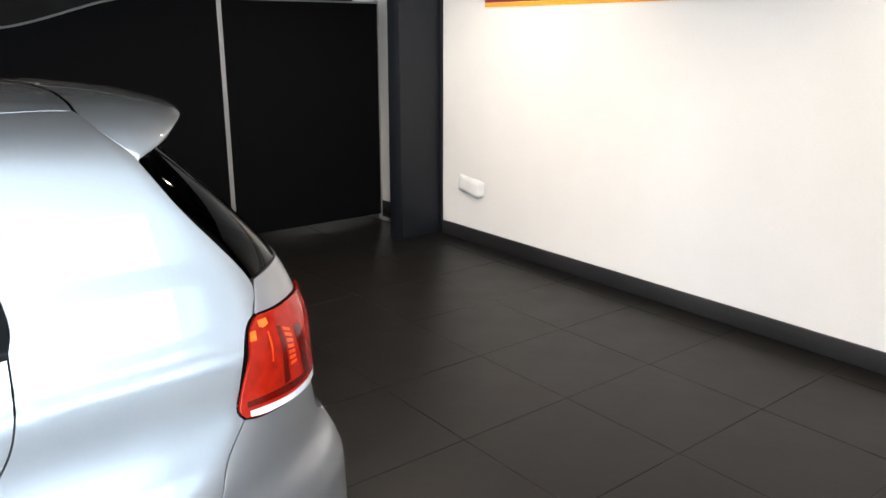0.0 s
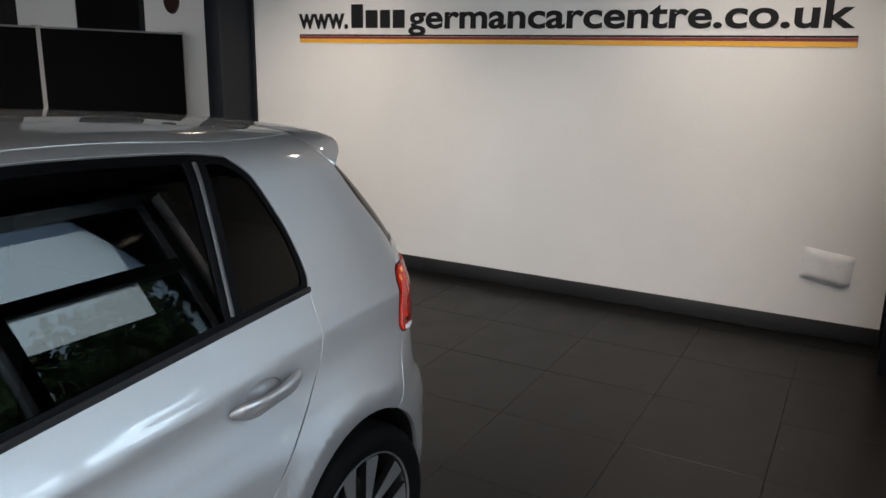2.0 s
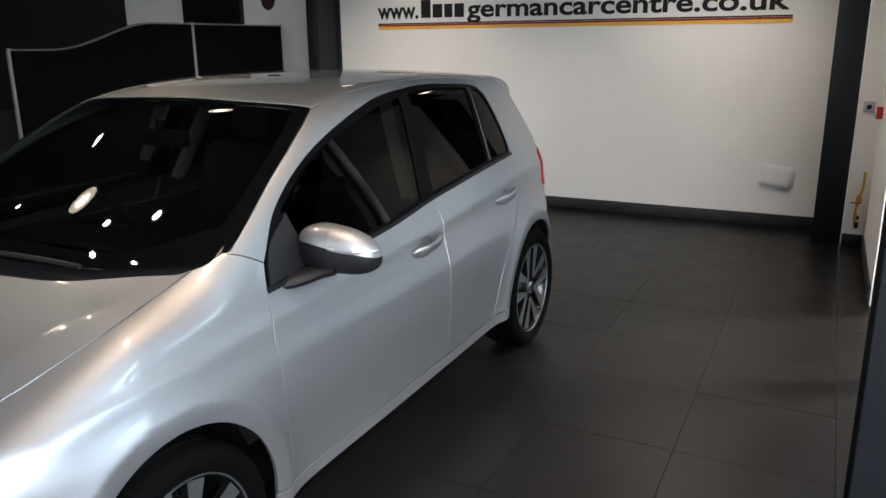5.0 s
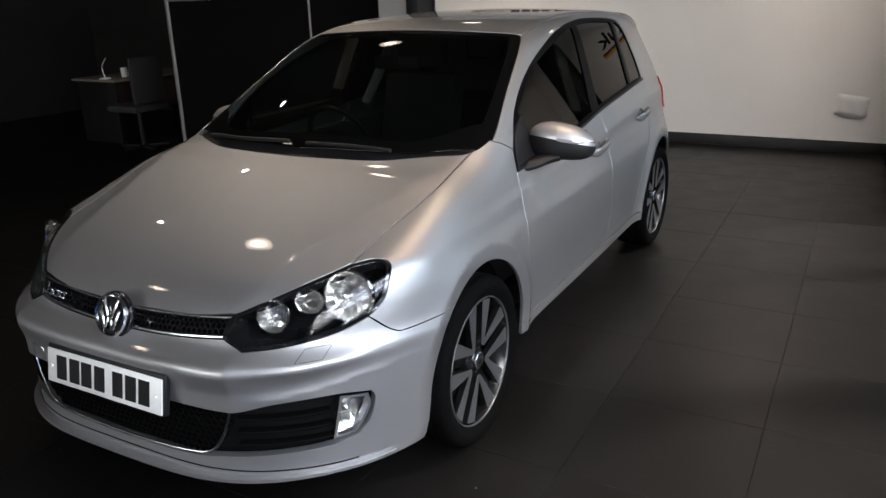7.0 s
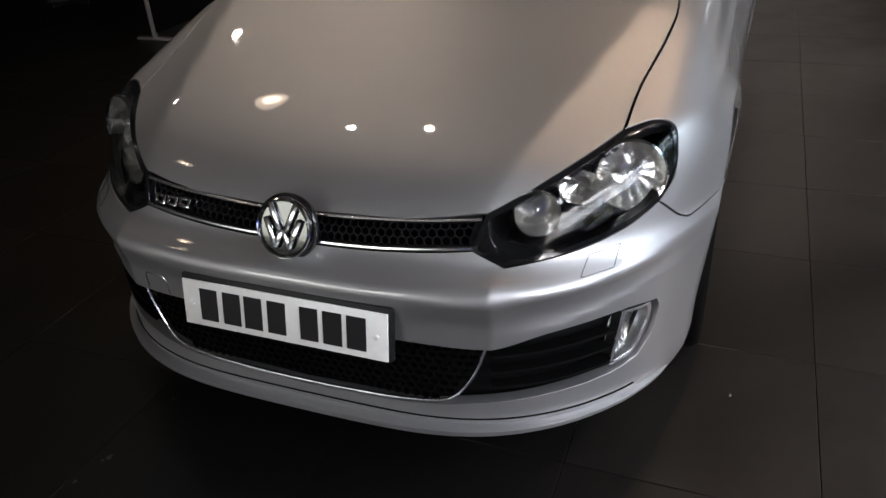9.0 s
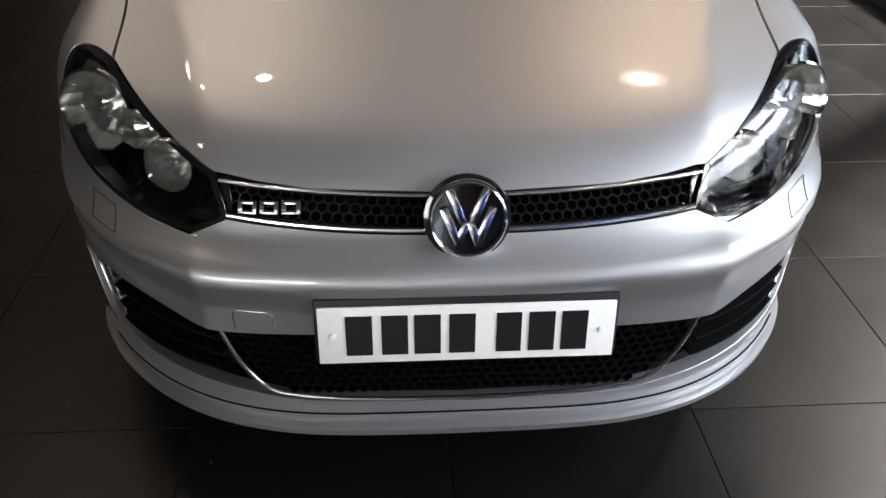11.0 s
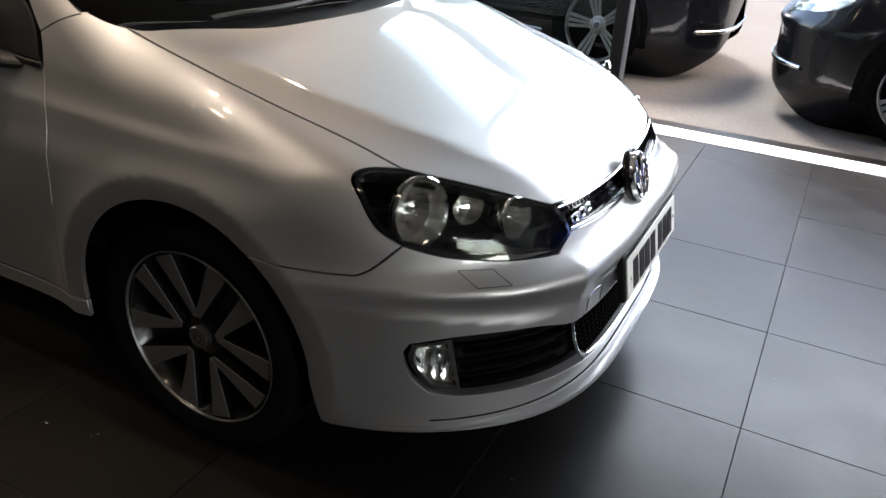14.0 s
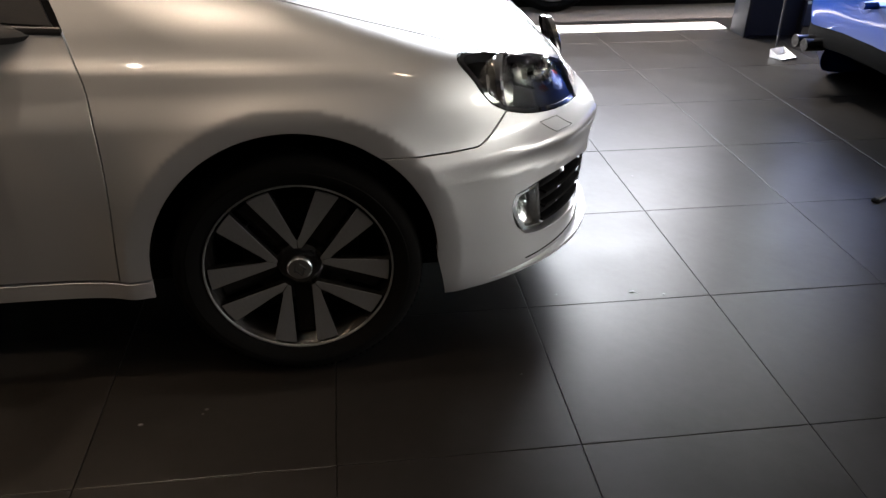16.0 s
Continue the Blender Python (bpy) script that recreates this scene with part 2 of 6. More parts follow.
def spline(pts, gap=0.02):
    """Even points along a smooth line through pts."""
    p = np.array(pts, float)
    if len(p) < 3:
        n = max(2, int(np.linalg.norm(p[1] - p[0]) / gap) + 1)
        return p[0] + (p[1] - p[0]) * np.linspace(0, 1, n)[:, None]
    e = np.vstack([2 * p[0] - p[1], p, 2 * p[-1] - p[-2]])
    out = []
    for i in range(1, len(e) - 2):
        a, b, c, d = e[i - 1:i + 3]
        n = max(2, int(np.linalg.norm(c - b) / gap) + 1)
        s = np.linspace(0, 1, n, endpoint=False)[:, None]
        out.append(0.5 * (2 * b + (c - a) * s + (2 * a - 5 * b + 4 * c - d) * s ** 2 + (3 * b - a - 3 * c + d) * s ** 3))
    return np.vstack([*out, p[-1:]])


def sweep(name, path, profile, mat, parent=None, label="", up=(0, 0, 1), closed=False, scale=None, angle=40, caps=True):
    """Carries a closed profile of (across, up) pairs along a line."""
    path = np.array(path, float)
    n, k = len(path), len(profile)
    ahead = np.gradient(path, axis=0) if not closed else np.roll(path, -1, 0) - np.roll(path, 1, 0)
    ahead /= np.linalg.norm(ahead, axis=1)[:, None]
    ups = np.array(up, float) * np.ones((n, 3))
    across = np.cross(ahead, ups)
    across /= np.linalg.norm(across, axis=1)[:, None] + 1e-9
    ups = np.cross(across, ahead)
    size = np.ones(n) if scale is None else np.array(scale, float)
    verts = [path[i] + size[i] * (a * across[i] + b * ups[i]) for i in range(n) for a, b in profile]
    faces = [(i * k + q, ((i + 1) % n) * k + q, ((i + 1) % n) * k + (q + 1) % k, i * k + (q + 1) % k) for i in range(n if closed else n - 1) for q in range(k)]
    if caps and not closed:
        faces += [tuple(range(k)), tuple(reversed(range((n - 1) * k, n * k)))]
    return mesh(name, verts, faces, mat, parent, label, angle=angle)


def ring(a, b, n=12, power=2.0):
    """A closed oval profile."""
    out = []
    for i in range(n):
        c, s = math.cos(2 * math.pi * i / n), math.sin(2 * math.pi * i / n)
        out.append((a * math.copysign(abs(c) ** (2 / power), c), b * math.copysign(abs(s) ** (2 / power), s)))
    return out


def lettering(name, text, size, mat, m, parent=None, label="", depth=0.002, wide=None):
    data = bpy.data.curves.new(name, "FONT")
    data.body, data.size, data.extrude, data.offset = text, size, depth, 0.0055
    held = new(name, data)
    bpy.context.view_layer.update()
    me = bpy.data.meshes.new_from_object(held.evaluated_get(bpy.context.evaluated_depsgraph_get()))
    bpy.data.objects.remove(held)
    xs = [v.co.x for v in me.vertices]
    fit_to = (wide / (max(xs) - min(xs))) if wide else 1.0
    me.transform(m @ Matrix.Diagonal((fit_to, 1, 1, 1)) @ Matrix.Translation((-min(xs), 0, 0)))
    me.materials.clear()
    me.materials.append(mat)
    ob = new(name, me)
    if parent:
        ob.parent = parent
    if label:
        ob["label"] = label
    return ob


# ---- the hatchback's skin ----
def curve(*pts):
    """A smooth monotone curve through (x, y) pairs, in rising x."""
    px = np.array([p[0] for p in pts], float)
    py = np.array([p[1] for p in pts], float)
    h = np.diff(px)
    d = np.diff(py) / h
    m = np.zeros(len(px))
    for i in range(1, len(px) - 1):
        if d[i - 1] * d[i] > 0:
            w1, w2 = 2 * h[i] + h[i - 1], h[i] + 2 * h[i - 1]
            m[i] = (w1 + w2) / (w1 / d[i - 1] + w2 / d[i])
    m[0], m[-1] = d[0], d[-1]

    def at(x):
        x = np.asarray(x, float)
        i = np.clip(np.searchsorted(px, x) - 1, 0, len(h) - 1)
        s = np.clip((x - px[i]) / h[i], -1.0, 2.0)
        a = py[i] * (1 + 2 * s) * (1 - s) ** 2 + py[i + 1] * s * s * (3 - 2 * s)
        b = h[i] * (m[i] * s * (1 - s) ** 2 + m[i + 1] * s * s * (s - 1))
        lo, hi = x < px[0], x > px[-1]
        return np.where(lo, py[0] + m[0] * (x - px[0]), np.where(hi, py[-1] + m[-1] * (x - px[-1]), a + b))
    return at

# centre line of bonnet, screen and roof
crest = curve((-3.6, 1.26), (-3.0, 1.415), (-2.7, 1.472), (-2.3, 1.502), (-1.9, 1.511), (-1.6, 1.507), (-1.35, 1.497), (-1.1, 1.474), (-0.95, 1.446), (-0.87, 1.424),
              (-0.60, 1.300), (-0.30, 1.150), (-0.12, 1.060), (-0.04, 1.024), (0.05, 1.000), (0.3, 0.925), (0.55, 0.852), (0.72, 0.79), (0.82, 0.735), (0.95, 0.62))
wide = curve((0.80, 0.0), (0.86, 0.004), (0.94, 0.014), (1.04, 0.030), (1.20, 0.034), (1.38, 0.030), (1.55, 0.028))   # fuller sides round the front seats
plan = curve((-3.5, 0.75), (-3.0, 0.840), (-2.58, 0.870), (-2.0, 0.878), (-1.3, 0.880), (-0.6, 0.876), (0.0, 0.866), (0.5, 0.840), (0.95, 0.78))
section = curve((0.10, -0.085), (0.17, -0.045), (0.24, -0.022), (0.33, -0.018), (0.48, -0.006), (0.60, 0.0), (0.72, -0.006), (0.80, -0.030),
                (0.86, -0.055), (0.94, -0.085), (1.04, -0.136), (1.20, -0.198), (1.38, -0.262), (1.55, -0.34))
nose = curve((0.10, 0.85), (0.17, 0.890), (0.22, 0.905), (0.30, 0.905), (0.42, 0.908), (0.52, 0.910), (0.588, 0.921), (0.600, 0.913), (0.618, 0.892), (0.65, 0.862),
             (0.70, 0.845), (0.76, 0.825), (0.85, 0.78), (1.0, 0.68))
tail = curve((0.10, -3.12), (0.25, -3.20), (0.45, -3.245), (0.58, -3.240), (0.65, -3.215), (0.71, -3.175), (0.77, -3.163), (0.85, -3.155), (0.95, -3.150), (1.05, -3.12), (1.35, -2.875), (1.5, -2.72))
line = curve((-3.3, 0.972), (-2.6, 0.972), (-2.15, 0.944), (-1.8, 0.920), (-1.4, 0.897), (-1.0, 0.879), (-0.5, 0.857), (-0.2, 0.845), (0.2, 0.830), (0.8, 0.80))   # the crease along the side
AXLE = (0.0, -2.578)

def smax(a, b, k):
    return np.maximum(a, b) + np.maximum(k - np.abs(a - b), 0) ** 2 / (4 * k)

def edged(x, soft):
    """The distance from an edge that is rounded over a width."""
    return np.sqrt(x * x + soft * soft) - soft


def step(a, b, x):
    s = np.clip((x - a) / (b - a), 0, 1)
    return s * s * (3 - 2 * s)

def side(x, z):
    up = z - 0.94
    glazed = -0.071 - 0.345 * up - 0.050 * up * up   # the even curve of the side windows
    w = step(0.90, 1.0, z)
    y = plan(x) + (section(z) + wide(np.maximum(z, 0.8))) * (1 - w) + glazed * w
    over = z - line(x)
    fade = 1 - step(-0.15, 0.38, x)
    y = y + fade * (0.011 * np.exp(-edged(over, 0.012) / 0.045) - 0.006) - 0.003 * step(-0.004, 0.03, over)
    for a in AXLE:
        r = np.hypot((x - a - 0.022) / 0.362, (z - 0.335) / 0.372)   # 1 at the wheel opening's edge
        d = r - 1.155
        flare = 0.022 * np.exp(-np.maximum(d + edged(d, 0.05), 0) / 0.28) - 0.05 * np.maximum(-d + edged(d, 0.05), 0) / 2
        y = y + np.maximum(flare, 0) * step(0.16, 0.3, z)
    return y

def top(x, y):
    q = np.abs(y)
    glass = step(0.05, -0.25, x) * step(-1.6, -1.0, x)
    shift = 0.22 * q ** 2 * glass
    z = crest(x + shift)
    hood = step(-0.35, 0.05, x)
    ridge = 0.440 + 0.27 * (0.75 - x)   # the crease on each side of the bonnet's dome
    out = q - ridge
    dome = 0.018 * np.exp(-(out + edged(out, 0.010)) / 0.16) * np.exp((out - edged(out, 0.012)) / 0.40)
    return z - (0.030 + 0.006 * step(-1.0, -1.7, x)) * (q / 0.65) ** 2.4 + hood * (dome - 0.007)

def front(y, z):
    return nose(z) - 0.31 * (np.abs(y) / 0.768) ** 3.73

def back(y, z):
    return tail(z) + 0.28 * (np.abs(y) / 0.82) ** 6

def hull(x, y, z):
    """Below zero inside the car's skin, above zero outside."""
    g = smax(np.abs(y) - side(x, z), z - top(x, y), 0.10 - 0.015 * step(-2.0, -1.0, x))
    return smax(smax(g, x - front(y, z), 0.10), back(y, z) - x, 0.08)


def lift(origin, way, far=1.5):
    """Where rays from inside the car leave its skin, and the skin's outward normal there."""
    lo, hi = np.zeros(len(origin)) + 0.02, np.zeros(len(origin)) + far
    for _ in range(34):
        mid = (lo + hi) / 2
        p = origin + way * mid[:, None]
        out = hull(p[:, 0], p[:, 1], p[:, 2]) > 0
        lo, hi = np.where(out, lo, mid), np.where(out, mid, hi)
    p = origin + way * hi[:, None]
    g = np.stack([hull(*(p + d).T) - hull(*(p - d).T) for d in np.eye(3) * 2e-3], 1)
    return p, g / np.linalg.norm(g, axis=1)[:, None]


class Along:
    """The skin unrolled round the car's long axis."""
    def flat(self, p):
        p = np.atleast_2d(p)
        return np.stack([p[:, 0], 0.75 * np.arctan2(p[:, 1], p[:, 2] - 0.55)], 1)

    def skin(self, q):
        a = q[:, 1] / 0.75
        o = np.stack([q[:, 0], 0 * a, 0 * a + 0.55], 1)
        return lift(o, np.stack([0 * a, np.sin(a), np.cos(a)], 1))


class Round:
    """The skin unrolled round a point inside the nose (ahead 1) or the tail (ahead -1)."""
    def __init__(self, x, z, ahead):
        self.c, self.ahead = np.array([x, 0, z]), ahead

    def flat(self, p):
        d = np.atleast_2d(p) - self.c
        return 0.8 * np.stack([np.arctan2(d[:, 1], self.ahead * d[:, 0]), np.arctan2(d[:, 2], np.hypot(d[:, 0], d[:, 1]))], 1)

    def skin(self, q):
        a, e = q[:, 0] / 0.8, q[:, 1] / 0.8
        way = np.stack([self.ahead * np.cos(a) * np.cos(e), np.sin(a) * np.cos(e), np.sin(e)], 1)
        return lift(self.c + 0 * way, way)


BODY, NOSE, TAIL = Along(), Round(0.05, 0.45, 1), Round(-2.55, 0.75, -1)
Y_FLIP = np.array([1.0, -1.0, 1.0])


def inside(q, loop):
    x, y = q[:, 0], q[:, 1]
    ax, ay = loop[:, 0], loop[:, 1]
    bx, by = np.roll(ax, -1), np.roll(ay, -1)
    cross = ((ay[None] > y[:, None]) != (by[None] > y[:, None]))
    at = (bx - ax)[None] * (y[:, None] - ay[None]) / np.where(np.abs(by - ay) < 1e-12, 1e-12, by - ay)[None] + ax[None]
    return (np.sum(cross & (x[:, None] < at), 1) % 2) == 1


def loop2d(view, strokes, gap, res, grow=0.0):
    """A closed outline on the unrolled skin from strokes of guide points; drawn in by half a shut line."""
    pts = np.vstack([spline(view.flat(s), res)[:-1] for s in strokes])
    keep = np.ones(len(pts), bool)
    keep[1:] = np.linalg.norm(np.diff(pts, axis=0), axis=1) > 1e-4
    pts = pts[keep]
    area = 0.5 * np.sum(pts[:, 0] * np.roll(pts[:, 1], -1) - np.roll(pts[:, 0], -1) * pts[:, 1])
    if area < 0:
        pts = pts[::-1]
    t = np.roll(pts, -1, 0) - np.roll(pts, 1, 0)
    t /= np.linalg.norm(t, axis=1)[:, None] + 1e-9
    return pts + np.stack([-t[:, 1], t[:, 0]], 1) * gap


def bent(view, q, shape, n):
    """The outward normals of a skin that shape() has pressed."""
    e = 1.5e-3
    a, b = (shape(*view.skin(q + d)) - shape(*view.skin(q - d)) for d in (np.array([e, 0.0]), np.array([0.0, e])))
    g = np.cross(a, b)
    g /= np.linalg.norm(g, axis=1)[:, None] + 1e-12
    return np.where(np.sum(g * n, 1)[:, None] < 0, -g, g)


def panel(name, view, loops, mat, parent=None, label="", off=0.0, gap=0.002, res=0.026, lip=0.014, mirrored=False, shape=None, angle=40):
    """A skin panel with a turned-in edge. loops: the outline and any holes, each a list of strokes of guide points."""
    from mathutils.geometry import delaunay_2d_cdt
    rims = [loop2d(view, loops[0], gap, res * 0.6)] + [loop2d(view, h, -gap, res * 0.6) for h in loops[1:]]
    lo, hi = rims[0].min(0), rims[0].max(0)
    gx, gy = np.meshgrid(np.arange(lo[0], hi[0], res), np.arange(lo[1], hi[1], res))
    q = np.stack([gx.ravel(), gy.ravel()], 1)
    q[:, 0] += (np.arange(len(q)) // gx.shape[1] % 2) * res * 0.5
    ok = inside(q, rims[0])
    for h in rims[1:]:
        ok &= ~inside(q, h)
    q = q[ok]
    edge = np.vstack(rims)
    if len(q):
        near = np.array([np.min(np.sum((edge - p) ** 2, 1)) for p in q])
        q = q[near > (0.5 * res) ** 2]
    flat = np.vstack([edge, q])
    pairs, s = [], 0
    for r in rims:
        pairs += [(s + i, s + (i + 1) % len(r)) for i in range(len(r))]
        s += len(r)
    v2, _, tris, *_ = delaunay_2d_cdt([Vector(p) for p in flat], pairs, [], 0, 1e-7)
    v2 = np.array([tuple(v) for v in v2])
    tris = np.array([tuple(f) for f in tris])
    mid = v2[tris].mean(1)
    ok = inside(mid, rims[0])
    for h in rims[1:]:
        ok &= ~inside(mid, h)
    tris = tris[ok]
    p, n = view.skin(v2)
    if shape:
        n = bent(view, v2, shape, n)
        p = shape(p, view.skin(v2)[1])
    p = p + n * off
    # face outwards
    f = np.cross(p[tris[:, 1]] - p[tris[:, 0]], p[tris[:, 2]] - p[tris[:, 0]])
    flip = np.sum(f * n[tris].mean(1), 1) < 0
    tris[flip] = tris[flip][:, ::-1]
    verts, normals, faces = [*p], [*n], [tuple(t) for t in tris]
    if lip:
        for r in rims:
            rp, rn = view.skin(r)
            if shape:
                rp = shape(rp, rn)
            rp = rp + rn * off
            t = np.roll(rp, -1, 0) - np.roll(rp, 1, 0)
            t /= np.linalg.norm(t, axis=1)[:, None] + 1e-9
            o = np.cross(t, rn)
            b = len(verts)
            k = len(rp)
            hole = r is not rims[0]
            if np.sum(o * (rp - rp.mean(0))) * (-1 if hole else 1) < 0:
                o = -o
            soft = rn + o
            soft /= np.linalg.norm(soft, axis=1)[:, None]
            verts += [*(rp + 0 * rn), *(rp - rn * 0.0025 + o * 0.0004), *(rp - rn * lip)]
            normals += [*soft, *o, *o]
            for lv in range(2):
                for i in range(k):
                    j = (i + 1) % k
                    a, c, d, e = b + lv * k + i, b + lv * k + j, b + (lv + 1) * k + j, b + (lv + 1) * k + i
                    g = np.cross(np.subtract(verts[c], verts[a]), np.subtract(verts[e], verts[a]))
                    faces.append((a, c, d, e) if np.dot(g, o[i]) > 0 else (a, e, d, c))
    verts, normals = np.array(verts), np.array(normals)
    if mirrored:
        verts, normals = verts * Y_FLIP, normals * Y_FLIP
        faces = [tuple(reversed(f)) for f in faces]
    return mesh(name, verts, faces, mat, parent, label, normals=normals)


def sides(name, view, loops, mat, parent, label="", **kw):
    """The same panel on the car's left and right."""
    return [panel(name, view, loops, mat, parent, label, mirrored=m, **kw) for m in (False, True)]


def on_skin(view, pts, off=0.0, gap=0.02, shape=None):
    p, n = view.skin(spline(view.flat(np.array(pts, float)), gap))
    return (shape(p, n) if shape else p) + n * off


# guide points, on the car's left: x ahead of the front axle, y to the left, z up
BELT = [(-0.438, 0.794, 0.937), (-1.115, 0.788, 0.971), (-1.538, 0.773, 1.012), (-2.009, 0.759, 1.045), (-2.482, 0.743, 1.073)]
ROOFLINE = [(-0.438, 0.794, 0.937), (-0.467, 0.768, 1.015), (-0.601, 0.716, 1.151), (-0.872, 0.668, 1.292), (-1.321, 0.616, 1.415), (-1.633, 0.588, 1.449), (-1.849, 0.581, 1.455), (-2.206, 0.592, 1.439), (-2.347, 0.605, 1.421)]
REARLINE = [(-2.347, 0.605, 1.421), (-2.413, 0.641, 1.355), (-2.470, 0.689, 1.223), (-2.491, 0.726, 1.118), (-2.482, 0.743, 1.073)]
SCREEN_SIDE = [(-0.274, 0.705, 1.039), (-0.386, 0.723, 1.075), (-0.654, 0.662, 1.232), (-1.005, 0.571, 1.415)]
DITCH = [(-1.005, 0.571, 1.415), (-1.436, 0.557, 1.467), (-1.930, 0.546, 1.476), (-2.384, 0.569, 1.452), (-2.676, 0.540, 1.452)]
BONNET_SIDE = [(0.50, 0.652, 0.831), (0.354, 0.667, 0.877), (0.157, 0.692, 0.933), (-0.084, 0.689, 0.989), (-0.252, 0.692, 1.036)]
BONNET_NOSE = [(0.818, 0.0, 0.715), (0.812, 0.2, 0.719), (0.800, 0.32, 0.7225), (0.775, 0.425, 0.733)]
LAMP_TOP = [(0.775, 0.428, 0.733), (0.70, 0.515, 0.772), (0.61, 0.59, 0.805), (0.50, 0.652, 0.831)]
LAMP_OUT = [(0.50, 0.652, 0.831), (0.447, 0.70, 0.836), (0.435, 0.74, 0.825), (0.468, 0.767, 0.79), (0.51, 0.768, 0.735), (0.56, 0.748, 0.70)]
LAMP_LOW = [(0.56, 0.748, 0.70), (0.64, 0.695, 0.673), (0.74, 0.60, 0.652), (0.815, 0.478, 0.638)]
LAMP_IN = [(0.815, 0.478, 0.638), (0.819, 0.413, 0.670), (0.775, 0.428, 0.733)]
WING_SEAM = [(0.56, 0.748, 0.70), (0.50, 0.795, 0.642), (0.44, 0.825, 0.632), (0.31, 0.86, 0.632)]
DOOR_FRONT = [(-0.438, 0.794, 0.937), (-0.425, 0.806, 0.886), (-0.402, 0.850, 0.804), (-0.395, 0.870, 0.604), (-0.418, 0.870, 0.335)]
DOOR_MID = [(-1.538, 0.775, 1.009), (-1.547, 0.803, 0.918), (-1.528, 0.850, 0.813), (-1.512, 0.880, 0.657), (-1.502, 0.880, 0.335)]
DOOR_REAR = [(-2.482, 0.743, 1.073), (-2.472, 0.782, 0.970), (-2.440, 0.810, 0.898), (-2.350, 0.850, 0.815), (-2.205, 0.880, 0.692), (-2.085, 0.890, 0.547), (-2.010, 0.890, 0.335)]
TAIL_SIDE = [(-2.863, 0.801, 0.850), (-2.851, 0.800, 0.868), (-2.858, 0.793, 0.898), (-2.880, 0.764, 0.960), (-2.902, 0.743, 1.016), (-2.924, 0.732, 1.037)]
CAR_TAIL = [(-2.924, 0.732, 1.037), (-2.932, 0.684, 1.094), (-2.818, 0.649, 1.255), (-2.758, 0.625, 1.364), (-2.676, 0.540, 1.452)]


def arch_part(ax, f0, f1, n=12, z0=0.335, a=0.362, b=0.372):
    """Part of a wheel opening's edge; 0 degrees is its rear, 90 its top, 180 its front."""
    return [(ax + 0.022 - a * math.cos(radians(f0 + (f1 - f0) * i / n)), 0.87, z0 + b * math.sin(radians(f0 + (f1 - f0) * i / n))) for i in range(n + 1)]


def mirror_loop(strokes):
    """A left half outline, from the middle to the middle, closed along the right."""
    return strokes + [[(x, -y, z) for x, y, z in reversed(s)] for s in reversed(strokes)]


def rev(line):
    return list(reversed(line))


